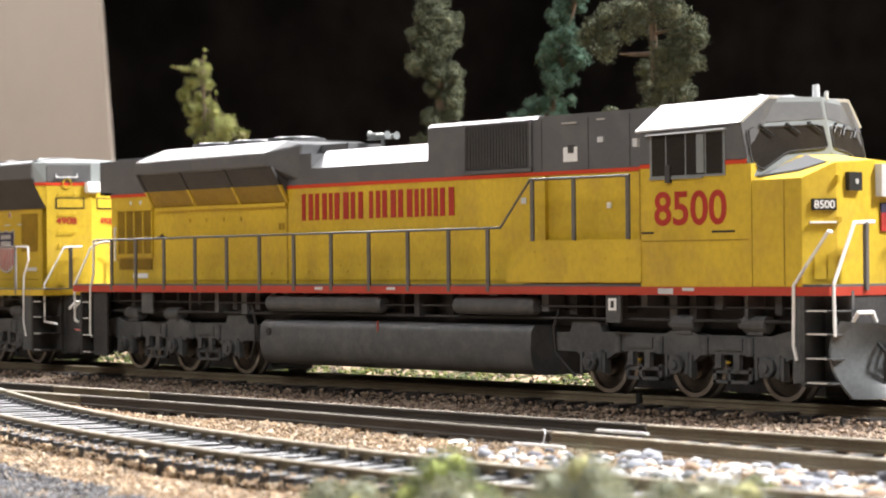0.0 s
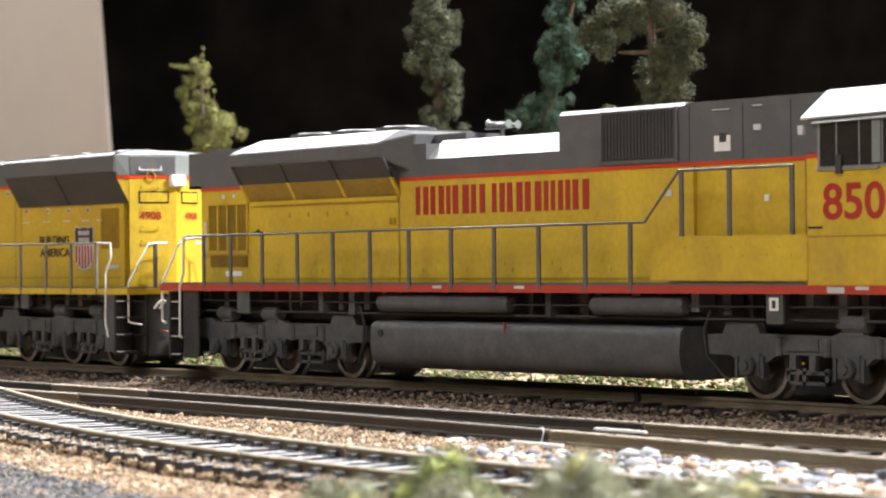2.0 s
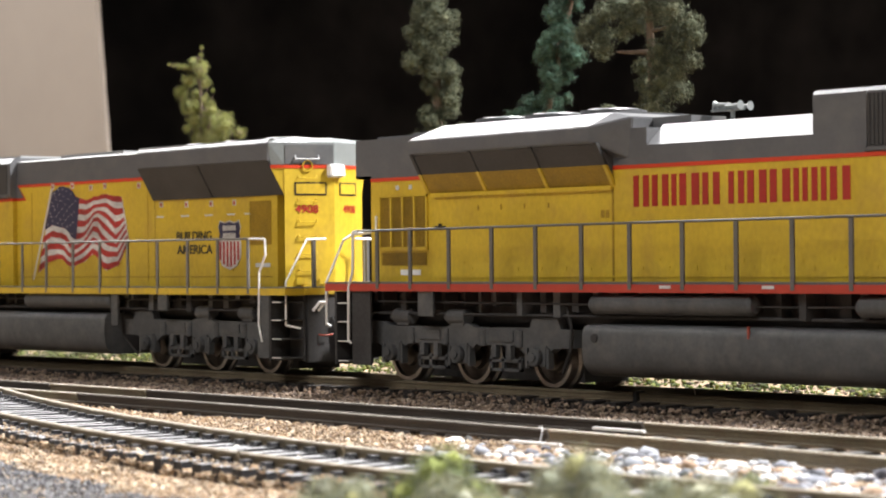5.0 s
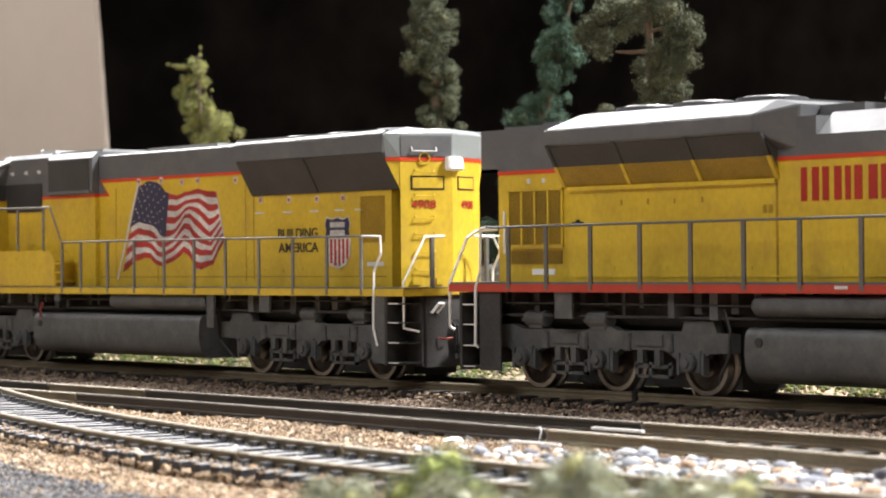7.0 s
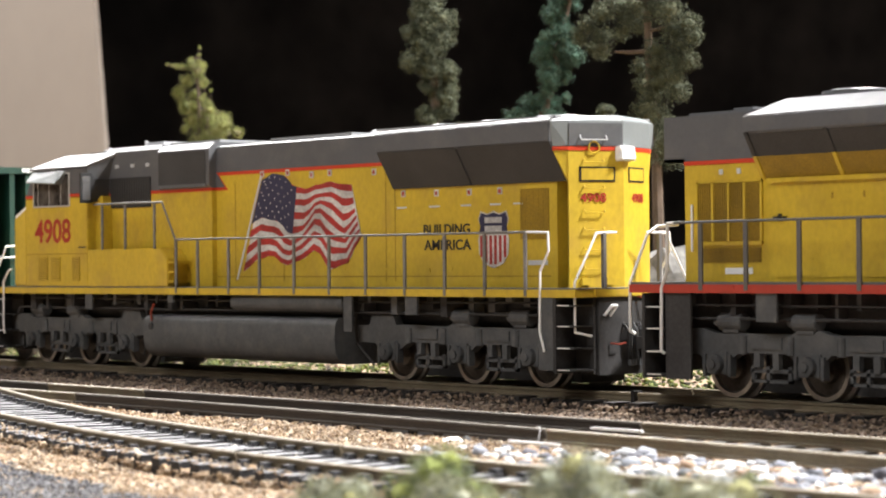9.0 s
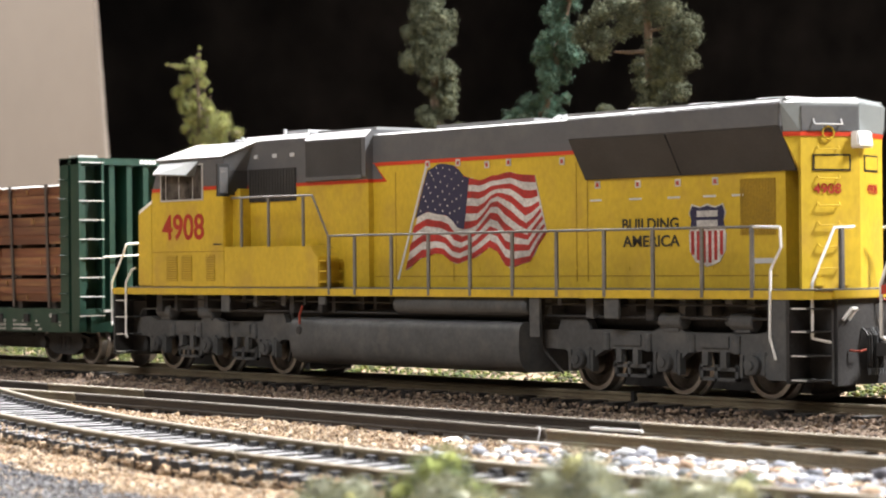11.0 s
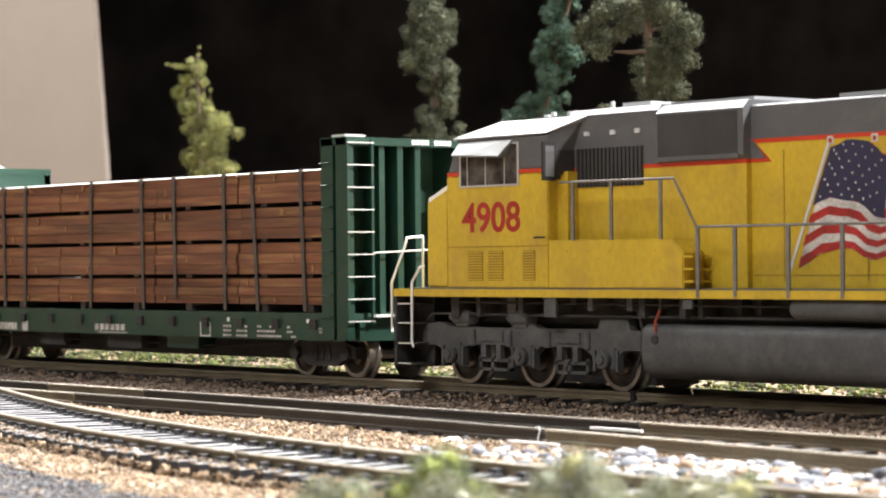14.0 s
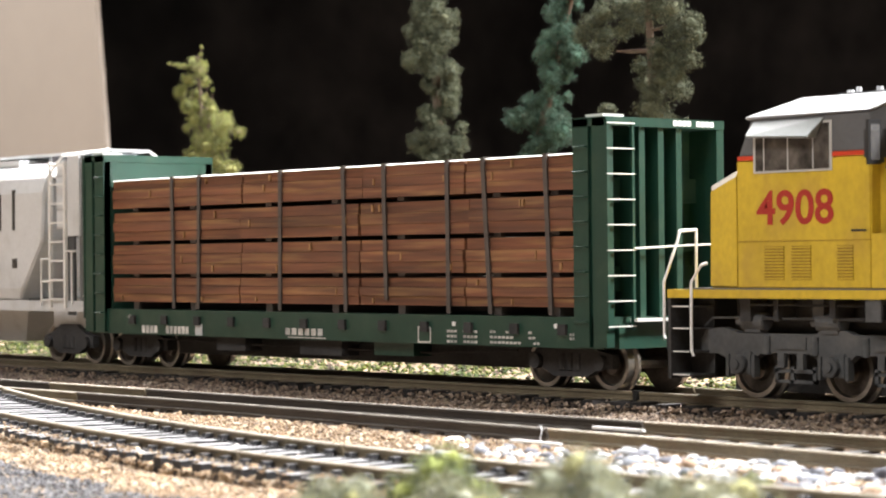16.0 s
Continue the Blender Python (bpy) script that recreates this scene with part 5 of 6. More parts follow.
# ---- second locomotive ----
def flag(parent, y):
    """A waving striped flag painted on the hood side, from pole to fly."""
    x0, x1 = 2.0, 37.5
    def wave(u, zs):
        k = u * (len(zs) - 1)
        i = min(int(k), len(zs) - 2)
        f = (1 - math.cos(math.pi * (k - i))) / 2
        return zs[i] * (1 - f) + zs[i + 1] * f
    def spot(u, v):
        """u along the fly 0..1, v from the top 0..1: millimetres x, z."""
        top = wave(u, (46.6, 47.8, 47.6, 44.6, 43.6, 44.9, 45.4, 44.4, 44.5))
        low = wave(u, (24.6, 27.4, 28.4, 26.0, 27.2, 29.6, 25.0, 26.2, 32.4))
        xt, xl = 2.0 + 35.0 * u, -6.0 + 46.5 * u
        sag = 1.5 * math.sin(math.pi * v) * math.sin(2 * math.pi * (u * 1.6 + 0.2)) + 0.8 * math.sin(2 * math.pi * (u * 2.6 + v * 0.8)) * min(1, u * 4) * math.sin(math.pi * min(1, v * 1.2 + 0.1))
        return xt + (xl - xt) * v, top + (low - top) * v + sag
    def band(bm, u0, u1, v0, v1, k, n=18):
        top = [spot(u0 + (u1 - u0) * i / n, v0) for i in range(n + 1)]
        low = [spot(u0 + (u1 - u0) * i / n, v1) for i in range(n + 1)]
        prism(bm, top + low[::-1], "y", y - k, y + 0.3)
    f = part("flag", prisms("y", y - 0.08, y + 0.3, [spot(i / 24, 0) for i in range(25)] + [spot(i / 24, 1) for i in range(24, -1, -1)]), FLAG_WHITE, parent, "painted waving flag with red and white stripes")
    for i in range(0, 13, 2):
        bm = bmesh.new()
        band(bm, 0, 1, i / 13, (i + 1) / 13, 0.12)
        part("flag_stripe", bm, FLAG_RED, f)
    bm = bmesh.new()
    band(bm, 0, 0.40, 0, 7 / 13, 0.16, 8)
    part("canton", bm, BLUE, f)
    for r in range(7):
        for c in range(5 if r % 2 else 6):
            px, pz = spot(0.035 + (c + (0.5 if r % 2 else 0)) * 0.062, (r + 0.6) / 13.5)
            part("star", prisms("y", y - 0.2, y, [(px + 0.2 * math.cos(a * 1.2566 + 1.57), pz + 0.26 * math.sin(a * 1.2566 + 1.57)) for a in range(5)]), FLAG_WHITE, f)
    part("flag_pole", prisms("y", y - 0.12, y + 0.2, [(1.5, 48.2), (2.2, 48.2), (-8.4, 22.6), (-9.0, 22.6)]), HOPPER_GREY, f)


def shield(parent, x, z, w, h, y):
    """A shield emblem in plain colour blocks."""
    outline = [(0, 0.86), (0.08, 1), (0.3, 0.95), (0.5, 1.0), (0.7, 0.95), (0.92, 1), (1, 0.86), (0.93, 0.72), (1.0, 0.5), (0.98, 0.25), (0.82, 0.08), (0.5, 0), (0.18, 0.08), (0.02, 0.25), (0, 0.5), (0.07, 0.72)]
    e = part("emblem", prisms("y", y - 0.08, y + 0.3, [(x + a * w, z + b * h) for a, b in outline]), FLAG_WHITE, parent, "shield emblem, blue above red and white stripes")
    up = [(0.03, 0.60), (0.07, 0.72), (0.03, 0.86), (0.1, 0.97), (0.3, 0.93), (0.5, 0.97), (0.7, 0.93), (0.9, 0.97), (0.97, 0.86), (0.93, 0.72), (0.97, 0.60)]
    part("emblem_top", prisms("y", y - 0.12, y + 0.2, [(x + a * w, z + b * h) for a, b in up]), BLUE, e)
    for b0 in (0.64, 0.79):
        part("emblem_bar", prisms("y", y - 0.16, y + 0.1, [(x + a * w, z + b * h) for a, b in ((0.22, b0), (0.78, b0), (0.78, b0 + 0.1), (0.22, b0 + 0.1))]), FLAG_WHITE, e)
    for i in range(6):
        a = 0.06 + i * 0.155
        low = 0.04 + 0.22 * (abs(a + 0.05 - 0.5) / 0.5) ** 2
        part("emblem_stripe", prisms("y", y - 0.12, y + 0.2, [(x + p * w, z + q * h) for p, q in ((a, low + 0.02), (a + 0.085, low + 0.02), (a + 0.085, 0.57), (a, 0.57))]), FLAG_RED, e)


def second_loco():
    t = thing("locomotive", "yellow and grey six-axle diesel locomotive with a painted flag, number 4908", "locomotive", "train")
    part("sill", boxes((-108, 119, -17.5, 17.5, 19.0, 20.6)), YELLOW, t, "yellow side sill", bevel=0.15)
    part("walkway", boxes((-112, 119.2, -17.1, 17.1, 20.6, 20.9)), GREY, t)
    part("hood", boxes((-18, 106, -10, 10, 20.9, 48.2)), YELLOW, t, "yellow long hood side", bevel=0.25)
    part("hood", boxes((-66, -17.5, -11.4, 11.4, 20.9, 44.5)), YELLOW, t, "yellow hood behind the cab", bevel=0.25)
    part("stripe", boxes((-16.5, 52, -10.12, 10.12, 48.2, 49.0)), STRIPE, t, "thin red stripe")
    part("stripe", boxes((-66, -17.5, -11.5, 11.5, 44.5, 45.3)), STRIPE, t, "thin red stripe")
    for s in (-1, 1):
        part("stripe_flash", prisms("y", s * 10.0, s * 10.13, [(-17.6, 44.6), (-12.4, 44.6), (-16.4, 48.3), (-16.6, 49.0), (-17.6, 49.0)]), STRIPE, t, "red stripe flash")
        part("stripe_flash", prisms("y", s * 10.0, s * 10.2, [(-17.6, 45.3), (-13.6, 45.3), (-16.9, 48.8), (-17.6, 48.8)]), GREY, t)
    part("upper_hood", prisms("x", -66, -40.5, [(-11.4, 45.3), (-11.4, 55.8), (-10.4, 57.0), (10.4, 57.0), (11.4, 55.8), (11.4, 45.3)]), GREY, t, "grey equipment hood", bevel=0.15)
    part("upper_hood", prisms("x", -40.5, -17.5, [(-11.4, 45.3), (-12.2, 46), (-12.2, 55.0), (-10.4, 56.6), (10.4, 56.6), (12.2, 55.0), (12.2, 46), (11.4, 45.3)]), GREY, t, bevel=0.2)
    part("upper_hood", prisms("x", -17.5, 54, [(-10, 49.0), (-10, 55.2), (-9.5, 55.6), (9.5, 55.6), (10, 55.2), (10, 49.0)]), GREY, t, "long grey upper hood", bevel=0.15)
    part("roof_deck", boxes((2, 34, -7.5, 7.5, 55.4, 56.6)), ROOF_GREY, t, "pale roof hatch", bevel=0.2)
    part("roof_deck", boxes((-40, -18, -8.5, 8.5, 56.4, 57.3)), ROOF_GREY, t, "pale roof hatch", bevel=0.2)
    slats(t, "side_grille", -40, -19, 46.4, 54.6, 12.25, 34, GREY_DARK, GREY_DARK, proud=0.07)
    plate_both("grille_frame", -40.4, -18.6, 12.2, 0.3, 45.6, 46.4, GREY, t)
    slats(t, "side_grille", -64, -44.8, 41.2, 49.0, 11.45, 17, GREY_DARK, UNDER, proud=0.4)
    for x in (-61.5, -54, -47):
        plate_both("lifting_lug", x, x + 1.5, 11.4, 0.3, 51.6, 52.5, HOPPER_GREY, t)
    part("roof_vent", boxes((-58, -50, -4, 4, 56.9, 58.4)), HOPPER_GREY, t, bevel=0.3)
    bm = bmesh.new()
    for dx in (0, 2.2, 4.0):
        cyl(bm, (34 + dx, -2, 56.2), (36.6 + dx, -2.6, 56.3), 0.4, 10, 1.0)
    cyl(bm, (37, -2, 55.3), (37, -2, 56.4), 0.5, 8)
    part("horn", bm, HOPPER_GREY, t, "pale air horn cluster", smooth=True)
    # radiators
    part("radiator", hulls(both((52, 15.2, 50.8), (52, 15.2, 55.0), (51, 14.2, 55.6), (109.2, 15.2, 50.8), (109.2, 15.2, 55.2), (109.2, 14.2, 55.9), (51, 9.8, 50.8), (109, 9.8, 48.0))), GREY, t, "flared grey radiator housing", bevel=0.2)
    for s in (-1, 1):
        part("radiator_shell", hulls([(x, s * y, z) for x in (52.4, 109.2) for y, z in ((15.0, 50.9), (10.3, 42.8), (9.5, 42.8), (9.5, 50.9))]), GREY_DARK, t)
        for a, b in ((52.6, 79.6), (80.4, 109.2)):
            part("radiator_screen", hulls([(x, s * (15.0 - 4.7 * u + k), 50.9 - 8.1 * u) for x in (a, b) for u in (0.01, 0.99) for k in (0.25, -0.4)]), GREY_DARK, t, "dark slanted radiator screen", bevel=0.1)
    for x in (62, 79, 97):
        fan(t, x, 55.9, 7.2)
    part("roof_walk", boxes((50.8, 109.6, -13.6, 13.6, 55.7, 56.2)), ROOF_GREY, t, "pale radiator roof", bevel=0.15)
    # V-shaped end
    part("hood_end", hulls(both((109.2, 10, 20.9), (109.2, 10, 49), (111.2, 11.6, 20.9), (111.2, 11.6, 49)) + [(115.4, 0, 20.9), (115.4, 0, 49)]), YELLOW, t, "yellow V-shaped hood end")
    part("hood_end_flare", hulls(both((109.25, 10, 42.4), (111.15, 11.5, 42.4), (109.25, 14.1, 49.0), (111.15, 11.5, 49.0))), YELLOW, t, "yellow flared hood corner")
    part("stripe", hulls(both((109.25, 14.2, 49.0), (109.25, 14.3, 49.8), (111.3, 11.7, 49.0), (111.3, 11.7, 49.8)) + [(115.5, 0, 49.0), (115.5, 0, 49.8)]), STRIPE, t)
    # lighter grey than the hood: light on the corner facets is in the colour
    part("hood_end_top", hulls(both((109.25, 14.3, 49.8), (109.25, 15.1, 55.2), (111.2, 11.6, 49.8), (111.2, 11.6, 55.2), (110.4, 10.8, 56.1)) + [(115.4, 0, 49.8), (115.4, 0, 55.2), (114.6, 0, 56.3), (109.25, 0, 56.3)]), FRAME_GREY, t, "end cap, lit facets put into its lighter grey", bevel=0.12)
    ang = math.degrees(math.atan2(11.6, 4.2))
    face = Matrix.Translation((111.25, -11.6, 0)) @ pose(0, 0, 0, 0, 0, ang)
    def end_plate(name, u0, u1, z0, z1, material, label="", proud=0.15, base=0.3):
        bm = boxes((u0, u1, -proud, base, z0, z1))
        bmesh.ops.transform(bm, matrix=face, verts=bm.verts)
        return part(name, bm, material, t, label, bevel=0.04)
    # plate added to darken the less lit near face
    end_plate("cap_panel", 0.1, 12.1, 49.95, 54.6, GREY, "grey plate putting shade on the end cap's near face", 0.12)
    def loop(frame_pose, cx, cz, r, material, name, label):
        ring = [frame_pose @ Vector((cx + r * math.cos(k * 0.524), -0.3, cz + r * math.sin(k * 0.524))) for k in range(13)]
        part(name, tubes(0.16, ring), material, t, label)
    loop(face, 5.6, 49.6, 1.2, YELLOW, "lifting_ring", "yellow painted lifting ring")
    part("cap_grab", tubes(0.14, [face @ Vector(p) for p in ((2.6, 0, 52.2), (2.6, -0.7, 51.2), (8.4, -0.7, 51.2), (8.4, 0, 52.2))]), HOPPER_GREY, t, "pale grab iron")
    end_plate("end_window_frame", 2.4, 10.4, 42.6, 45.7, BLACK, "black outlined blanked window", 0.1)
    end_plate("blank", 2.8, 10.0, 42.95, 45.35, YELLOW, "", 0.16)
    for z in (24.6, 28.6, 32.6, 36.2, 41.2, 46.6):
        bm = bmesh.new()
        tube(bm, [(3.4, 0, z + 0.6), (3.4, -0.6, z), (7.8, -0.6, z), (7.8, 0, z + 0.6)], 0.13)
        bmesh.ops.transform(bm, matrix=face, verts=bm.verts)
        part("grab_iron", bm, YELLOW, t, "yellow ladder rung")
    end_plate("step_bracket", 2.6, 4.6, 21.4, 22.8, YELLOW, "", 0.5)
    end_plate("step_bracket", 8.2, 9.8, 21.4, 22.8, YELLOW, "", 0.5)
    writing("number", "4908", 1.9, face @ Matrix.Translation((2.5, -0.12, 38.4)) @ pose(0, 0, 0, 90, 0, 0), LETTER, t, 5.8)
    face_far = Matrix.Translation((115.45, 0, 0)) @ pose(0, 0, 0, 0, 0, 180 - ang)
    writing("number", "4908", 1.9, face_far @ Matrix.Translation((3.6, -0.12, 38.4)) @ pose(0, 0, 0, 90, 0, 0), LETTER, t, 5.4)
    bm = boxes((2.2, 9.4, -0.1, 0.3, 42.6, 45.7))
    bmesh.ops.transform(bm, matrix=face_far, verts=bm.verts)
    part("end_window_frame", bm, BLACK, t)
    bm = boxes((2.6, 9.0, -0.16, 0.3, 42.95, 45.35))
    bmesh.ops.transform(bm, matrix=face_far, verts=bm.verts)
    part("blank", bm, YELLOW, t)
    part("headlight_box", hulls([(114.6, -1.8, 46.8), (116.8, -1.8, 47.0), (116.8, 2.6, 47.0), (114.0, 2.6, 46.8), (114.6, -1.8, 50.0), (116.4, -1.8, 50.0), (116.4, 2.6, 50.0), (114.0, 2.6, 50.0)]), WHITE, t, "white rear headlight housing", bevel=0.3)
    # cab and nose, facing away
    part("cab", hulls(both((-98.4, 17.1, 20.9), (-66.5, 17.1, 20.9), (-98.4, 17.1, 44.5), (-66.5, 17.1, 44.5))), YELLOW, t, "yellow wide cab", bevel=0.25)
    part("cab_rear", boxes((-66.6, -63.4, -14.5, 14.5, 20.9, 44.5)), YELLOW, t, bevel=0.2)
    part("stripe", boxes((-98.0, -66.5, -17.2, 17.2, 44.5, 45.3)), STRIPE, t)
    part("cab_upper", hulls(both((-97.8, 17.1, 45.3), (-66.5, 17.1, 45.3), (-94.6, 17.1, 52.2), (-66.5, 17.1, 52.0), (-88, 11.2, 55.6), (-62, 11.2, 55.6))), GREY, t, "grey upper cab", bevel=0.15)
    part("cab_roof", hulls(both((-95.6, 17.6, 52.0), (-95.6, 17.6, 52.5), (-66.3, 17.6, 52.4), (-87, 11.4, 55.9), (-60.5, 11.4, 55.8), (-66, 11, 52), (-94, 11, 52.0))), ROOF_GREY, t, "sloped cab roof, top light put into its pale grey", bevel=0.1)
    part("nose", hulls(both((-98.2, 17.0, 20.9), (-106.2, 16.2, 20.9), (-106.0, 16.2, 39.4), (-98.2, 17.0, 42.2)) + both((-109.5, 9, 20.9), (-109, 9, 40.5), (-99, 9, 44))), YELLOW, t, "yellow nose with sloped top", bevel=0.4)
    # strong light on the sloped nose top, laid on as a white skin
    part("nose_cap", hulls(both((-105.9, 15.9, 40.1), (-98.3, 16.6, 42.9), (-105.9, 15.9, 39.2), (-98.3, 16.6, 41.5), (-109, 8.6, 41.2), (-98.3, 8.6, 44.7))), WHITE, t, "white sheet standing in for light on the nose top")
    side_window(t, -93.6, -75.6, 42.4, 50.6, 17.1, (-91.4, -85.6, -79.6), pane_mat=GLASS_LIT)
    part("sunshade", hulls(both((-93.8, 17.3, 51.6), (-77, 17.3, 51.6), (-93.8, 19.6, 48.9), (-79, 19.6, 48.2), (-93.8, 17.3, 51.2), (-77, 17.3, 51.2), (-93.8, 19.5, 48.6), (-79, 19.5, 47.9))), FRAME_GREY, t, "pale sun visor over the cab window")
    part("cab_mirror", hulls(both((-68.2, 17.9, 43.0), (-64.6, 17.9, 43.0), (-68.2, 17.9, 49.8), (-64.6, 17.9, 49.8), (-68.2, 16.6, 43.6), (-64.6, 16.6, 43.6), (-68.2, 16.6, 49.2), (-64.6, 16.6, 49.2))), GREY_DARK, t, "dark rounded wind deflector", bevel=0.9)
    for s in (-1, 1):
        m = part("cab_mirror", boxes((-64.6, -64.0, *sorted((s * 17.2, s * 20.6)), 42.6, 50.4)), BLACK, t, "black framed rear-view mirror", bevel=0.5)
        part("mirror_glass", boxes((-64.05, -63.9, *sorted((s * 17.7, s * 20.1)), 43.4, 49.6)), MIRROR, m, "pale mirror glass")
    plate_both("cab_seam", -98, -66.6, 17.1, 0.07, 29.4, 29.6, YELLOW_DARK, t)
    for x0, x1 in ((-91.6, -86.8), (-85.0, -80.4), (-74.3, -70.6)):
        slats(t, "louvre", x0, x1, 22.4, 28.6, 17.12, 11, YELLOW, YELLOW_DARK, vertical=False, proud=0.2)
    plate_both("small_text_bar", -71, -67.5, 17.1, 0.1, 31.0, 31.4, INK, t)
    writing("number", "4908", 6.4, on_side(-93.4, 32.4, -17.14), LETTER, t, 18.4, 0.1)
    for x, r, h in ((-86, 0.9, 1.3), (-84, 0.7, 1.8), (-79, 0.8, 1.6), (-76.5, 1.0, 1.0), (-70, 1.1, 1.5), (-66, 0.6, 3.0), (-62, 1.4, 1.2), (-47, 1.0, 1.6)):
        bm = bmesh.new()
        cyl(bm, (x, 1, 55.4), (x, 1, 56.4 + h), r, 12, r * 0.8)
        part("roof_antenna", bm, HOPPER_GREY, t, "pale roof dome", bevel=0.1)
    part("roof_unit", boxes((-83, -68, -6, 6, 55.4, 56.6)), GREY, t, bevel=0.3)
    part("battery_box", hulls(both((-66.5, 17.3, 20.8), (-66.5, 17.3, 30.6), (-31.6, 17.3, 30.5), (-28.6, 17.3, 27.8), (-28.6, 17.3, 20.9), (-66.5, 10, 20.8), (-66.5, 10, 30.6), (-31.6, 10, 30.5), (-28.6, 10, 20.9))), YELLOW, t, "yellow equipment box along the walkway", bevel=0.25)
    for i in range(10):
        x = -62 + i * 3.1
        plate_both("hinge", x, x + 1.1, 17.3, 0.12, 28.0 - (i % 2) * 1.5, 28.4 - (i % 2) * 1.5, YELLOW, t)
    for z in (22, 24.4, 26.8):
        for y in (-17.0, 12.0):
            part("ladder_rung", boxes((-28.6, -26.4, y, y + 5.0, z, z + 0.4)), YELLOW, t)
    # hood details
    rng = random.Random(9)
    for i in range(15):
        x = -12 + i * 7.6
        plate_both("hinge", x, x + 0.8, 10, 0.13, 24.6 + rng.uniform(-0.4, 0.4), 25.2, YELLOW, t)
    for x, z in ((1.2, 47.2), (11.5, 47.2), (21, 46.4), (28, 46.6), (44.5, 46.2), (55, 41.0), (66.5, 40.8), (77.5, 40.7), (87.5, 40.7)):
        plate_both("lifting_lug", x, x + 1.5, 10, 0.14, z, z + 1.5, FLAG_WHITE, t)
        plate_both("lug_eye", x + 0.4, x + 1.1, 10, 0.19, z + 0.3, z + 1.1, LETTER, t)
    for x in (53.5, 64.8, 75.4, 85.0, 92.5):
        plate_both("small_text_bar", x, x + 3.4, 10, 0.09, 38.4, 38.8, HOPPER_GREY, t)
    for x in (-9.5, 10.4, 49.3, 52.6):
        plate_both("panel_joint", x, x + 0.2, 10, 0.07, 22.2, 46.6, YELLOW_DARK, t)
    plate_both("panel_joint", -17, 104, 10, 0.07, 23.2, 23.4, YELLOW_DARK, t)
    slats(t, "louvre", 94.6, 103.6, 31.0, 41.6, 10.02, 12, YELLOW_DARK, YELLOW_DARK, proud=0.15)
    plate_both("builder_plate", 97, 103, 10, 0.1, 25.6, 26.6, HOPPER_GREY, t)
    flag(t, -10.05)
    writing("slogan", "BUILDING", 2.3, on_side(62.8, 32.4, -10.1), INK, t, 15.6, 0.1)
    writing("slogan", "AMERICA", 2.3, on_side(62.9, 29.0, -10.1), INK, t, 15.8, 0.1)
    shield(t, 81.2, 25.0, 9.8, 12.2, -10.05)
    # handrails
    xs = [-24.6, -15.1, -2.0, 10.7, 24.4, 37.8, 51.2, 65, 78.5, 91.5, 104.2]
    handrail(t, xs, 17.4, 19.2, 32.6, [(-25, 17.4, 32.6), (105, 17.4, 32.4)], "dusty light grey handrail", RAIL_DUSTY, 0.4)
    handrail(t, [-59.1, -48.1, -34.5], 17.2, 30.4, 42.1, [(-63, 17.2, 42.2), (-31, 17.2, 42.0), (-25, 17.3, 32.6)], "dusty light grey handrail", RAIL_DUSTY, 0.35)
    for s in (-1, 1):
        part("rear_handrail", tubes(0.27, [(104.5, s * 17.4, 32.4), (111.2, s * 17.5, 32.2), (111.4, s * 17.5, 28.5), (108.8, s * 17.5, 24.4), (108.6, s * 17.6, 12), (110, s * 17.6, 8.0)]), WHITE, t, "white end handrail")
        part("rear_handrail", tubes(0.27, [(119.6, s * 13.4, 11.2), (117.6, s * 16.2, 12), (117.6, s * 16.2, 22), (117.6, s * 10, 32.0), (117.6, s * 4.4, 32.2)]), WHITE, t, "white end handrail")
        part("stanchion", boxes((117.2, 118, s * 8 - 0.4, s * 8 + 0.4, 20.6, 32)), RAILGREY, t)
        part("front_handrail", tubes(0.3, [(-109.4, s * 17.5, 8.0), (-109.9, s * 17.6, 9.0), (-109.9, s * 17.5, 22), (-107.6, s * 17.2, 25.2), (-106.4, s * 16.8, 25.6)]), WHITE, t, "white front handrail")
        part("front_handrail", tubes(0.3, [(-117.4, s * 17.0, 11.1), (-118, s * 16.6, 12), (-118, s * 16.6, 22), (-118, s * 12.8, 29.9), (-118, s * 12.2, 31.8), (-118, s * 7.6, 32.1), (-118, s * 7.6, 20.8)]), WHITE, t, "white front handrail")
    fuel_tank(t, -40, 39.4, 13.9, "grey fuel tank with slanted ends")
    air_tank(t, -2, 40, 17.2)
    plumbing(t, -106, 116, 15, 19.0)
    part("valve", tubes(0.3, [(-36.0, -17.4, 12.4), (-36.0, -17.4, 14.6), (-35.0, -17.2, 16.6)]), ORANGE, t, "orange shut-off handle")
    plate_both("small_plate", -29, -26.6, 16.8, 0.3, 17.0, 18.8, TRUCK, t)
    plate_both("jack_pad", 42.6, 45.6, 16.8, 0.3, 11, 19, TRUCK, t, bevel=0.3)
    plate_both("jack_pad", 64.6, 68.6, 16.8, 0.3, 15, 19, TRUCK, t, bevel=0.3)
    plate_both("jack_pad", -68, -64.6, 16.8, 0.3, 15, 19, TRUCK, t, bevel=0.3)
    truck(t, 77.8, (-23.8, 0.4, 23.2), 5.7, -1)
    truck(t, -78.2, (-23.0, -0.4, 24.2), 5.7, 1)
    coupler(t, 118, 1)
    coupler(t, -111, -1)
    stepwell(t, 112.2, 118.2, 17.2, 19.0, UNDER)
    plate_both("step_side", 107.8, 112.2, 17.2, 0.1, 4.2, 19.0, TRUCK, t)
    stepwell(t, -116.4, -109.6, 17.2, 19.0, UNDER)
    part("sill_end", boxes((-116.6, -108, -17.2, 17.2, 19.0, 20.6)), YELLOW, t)
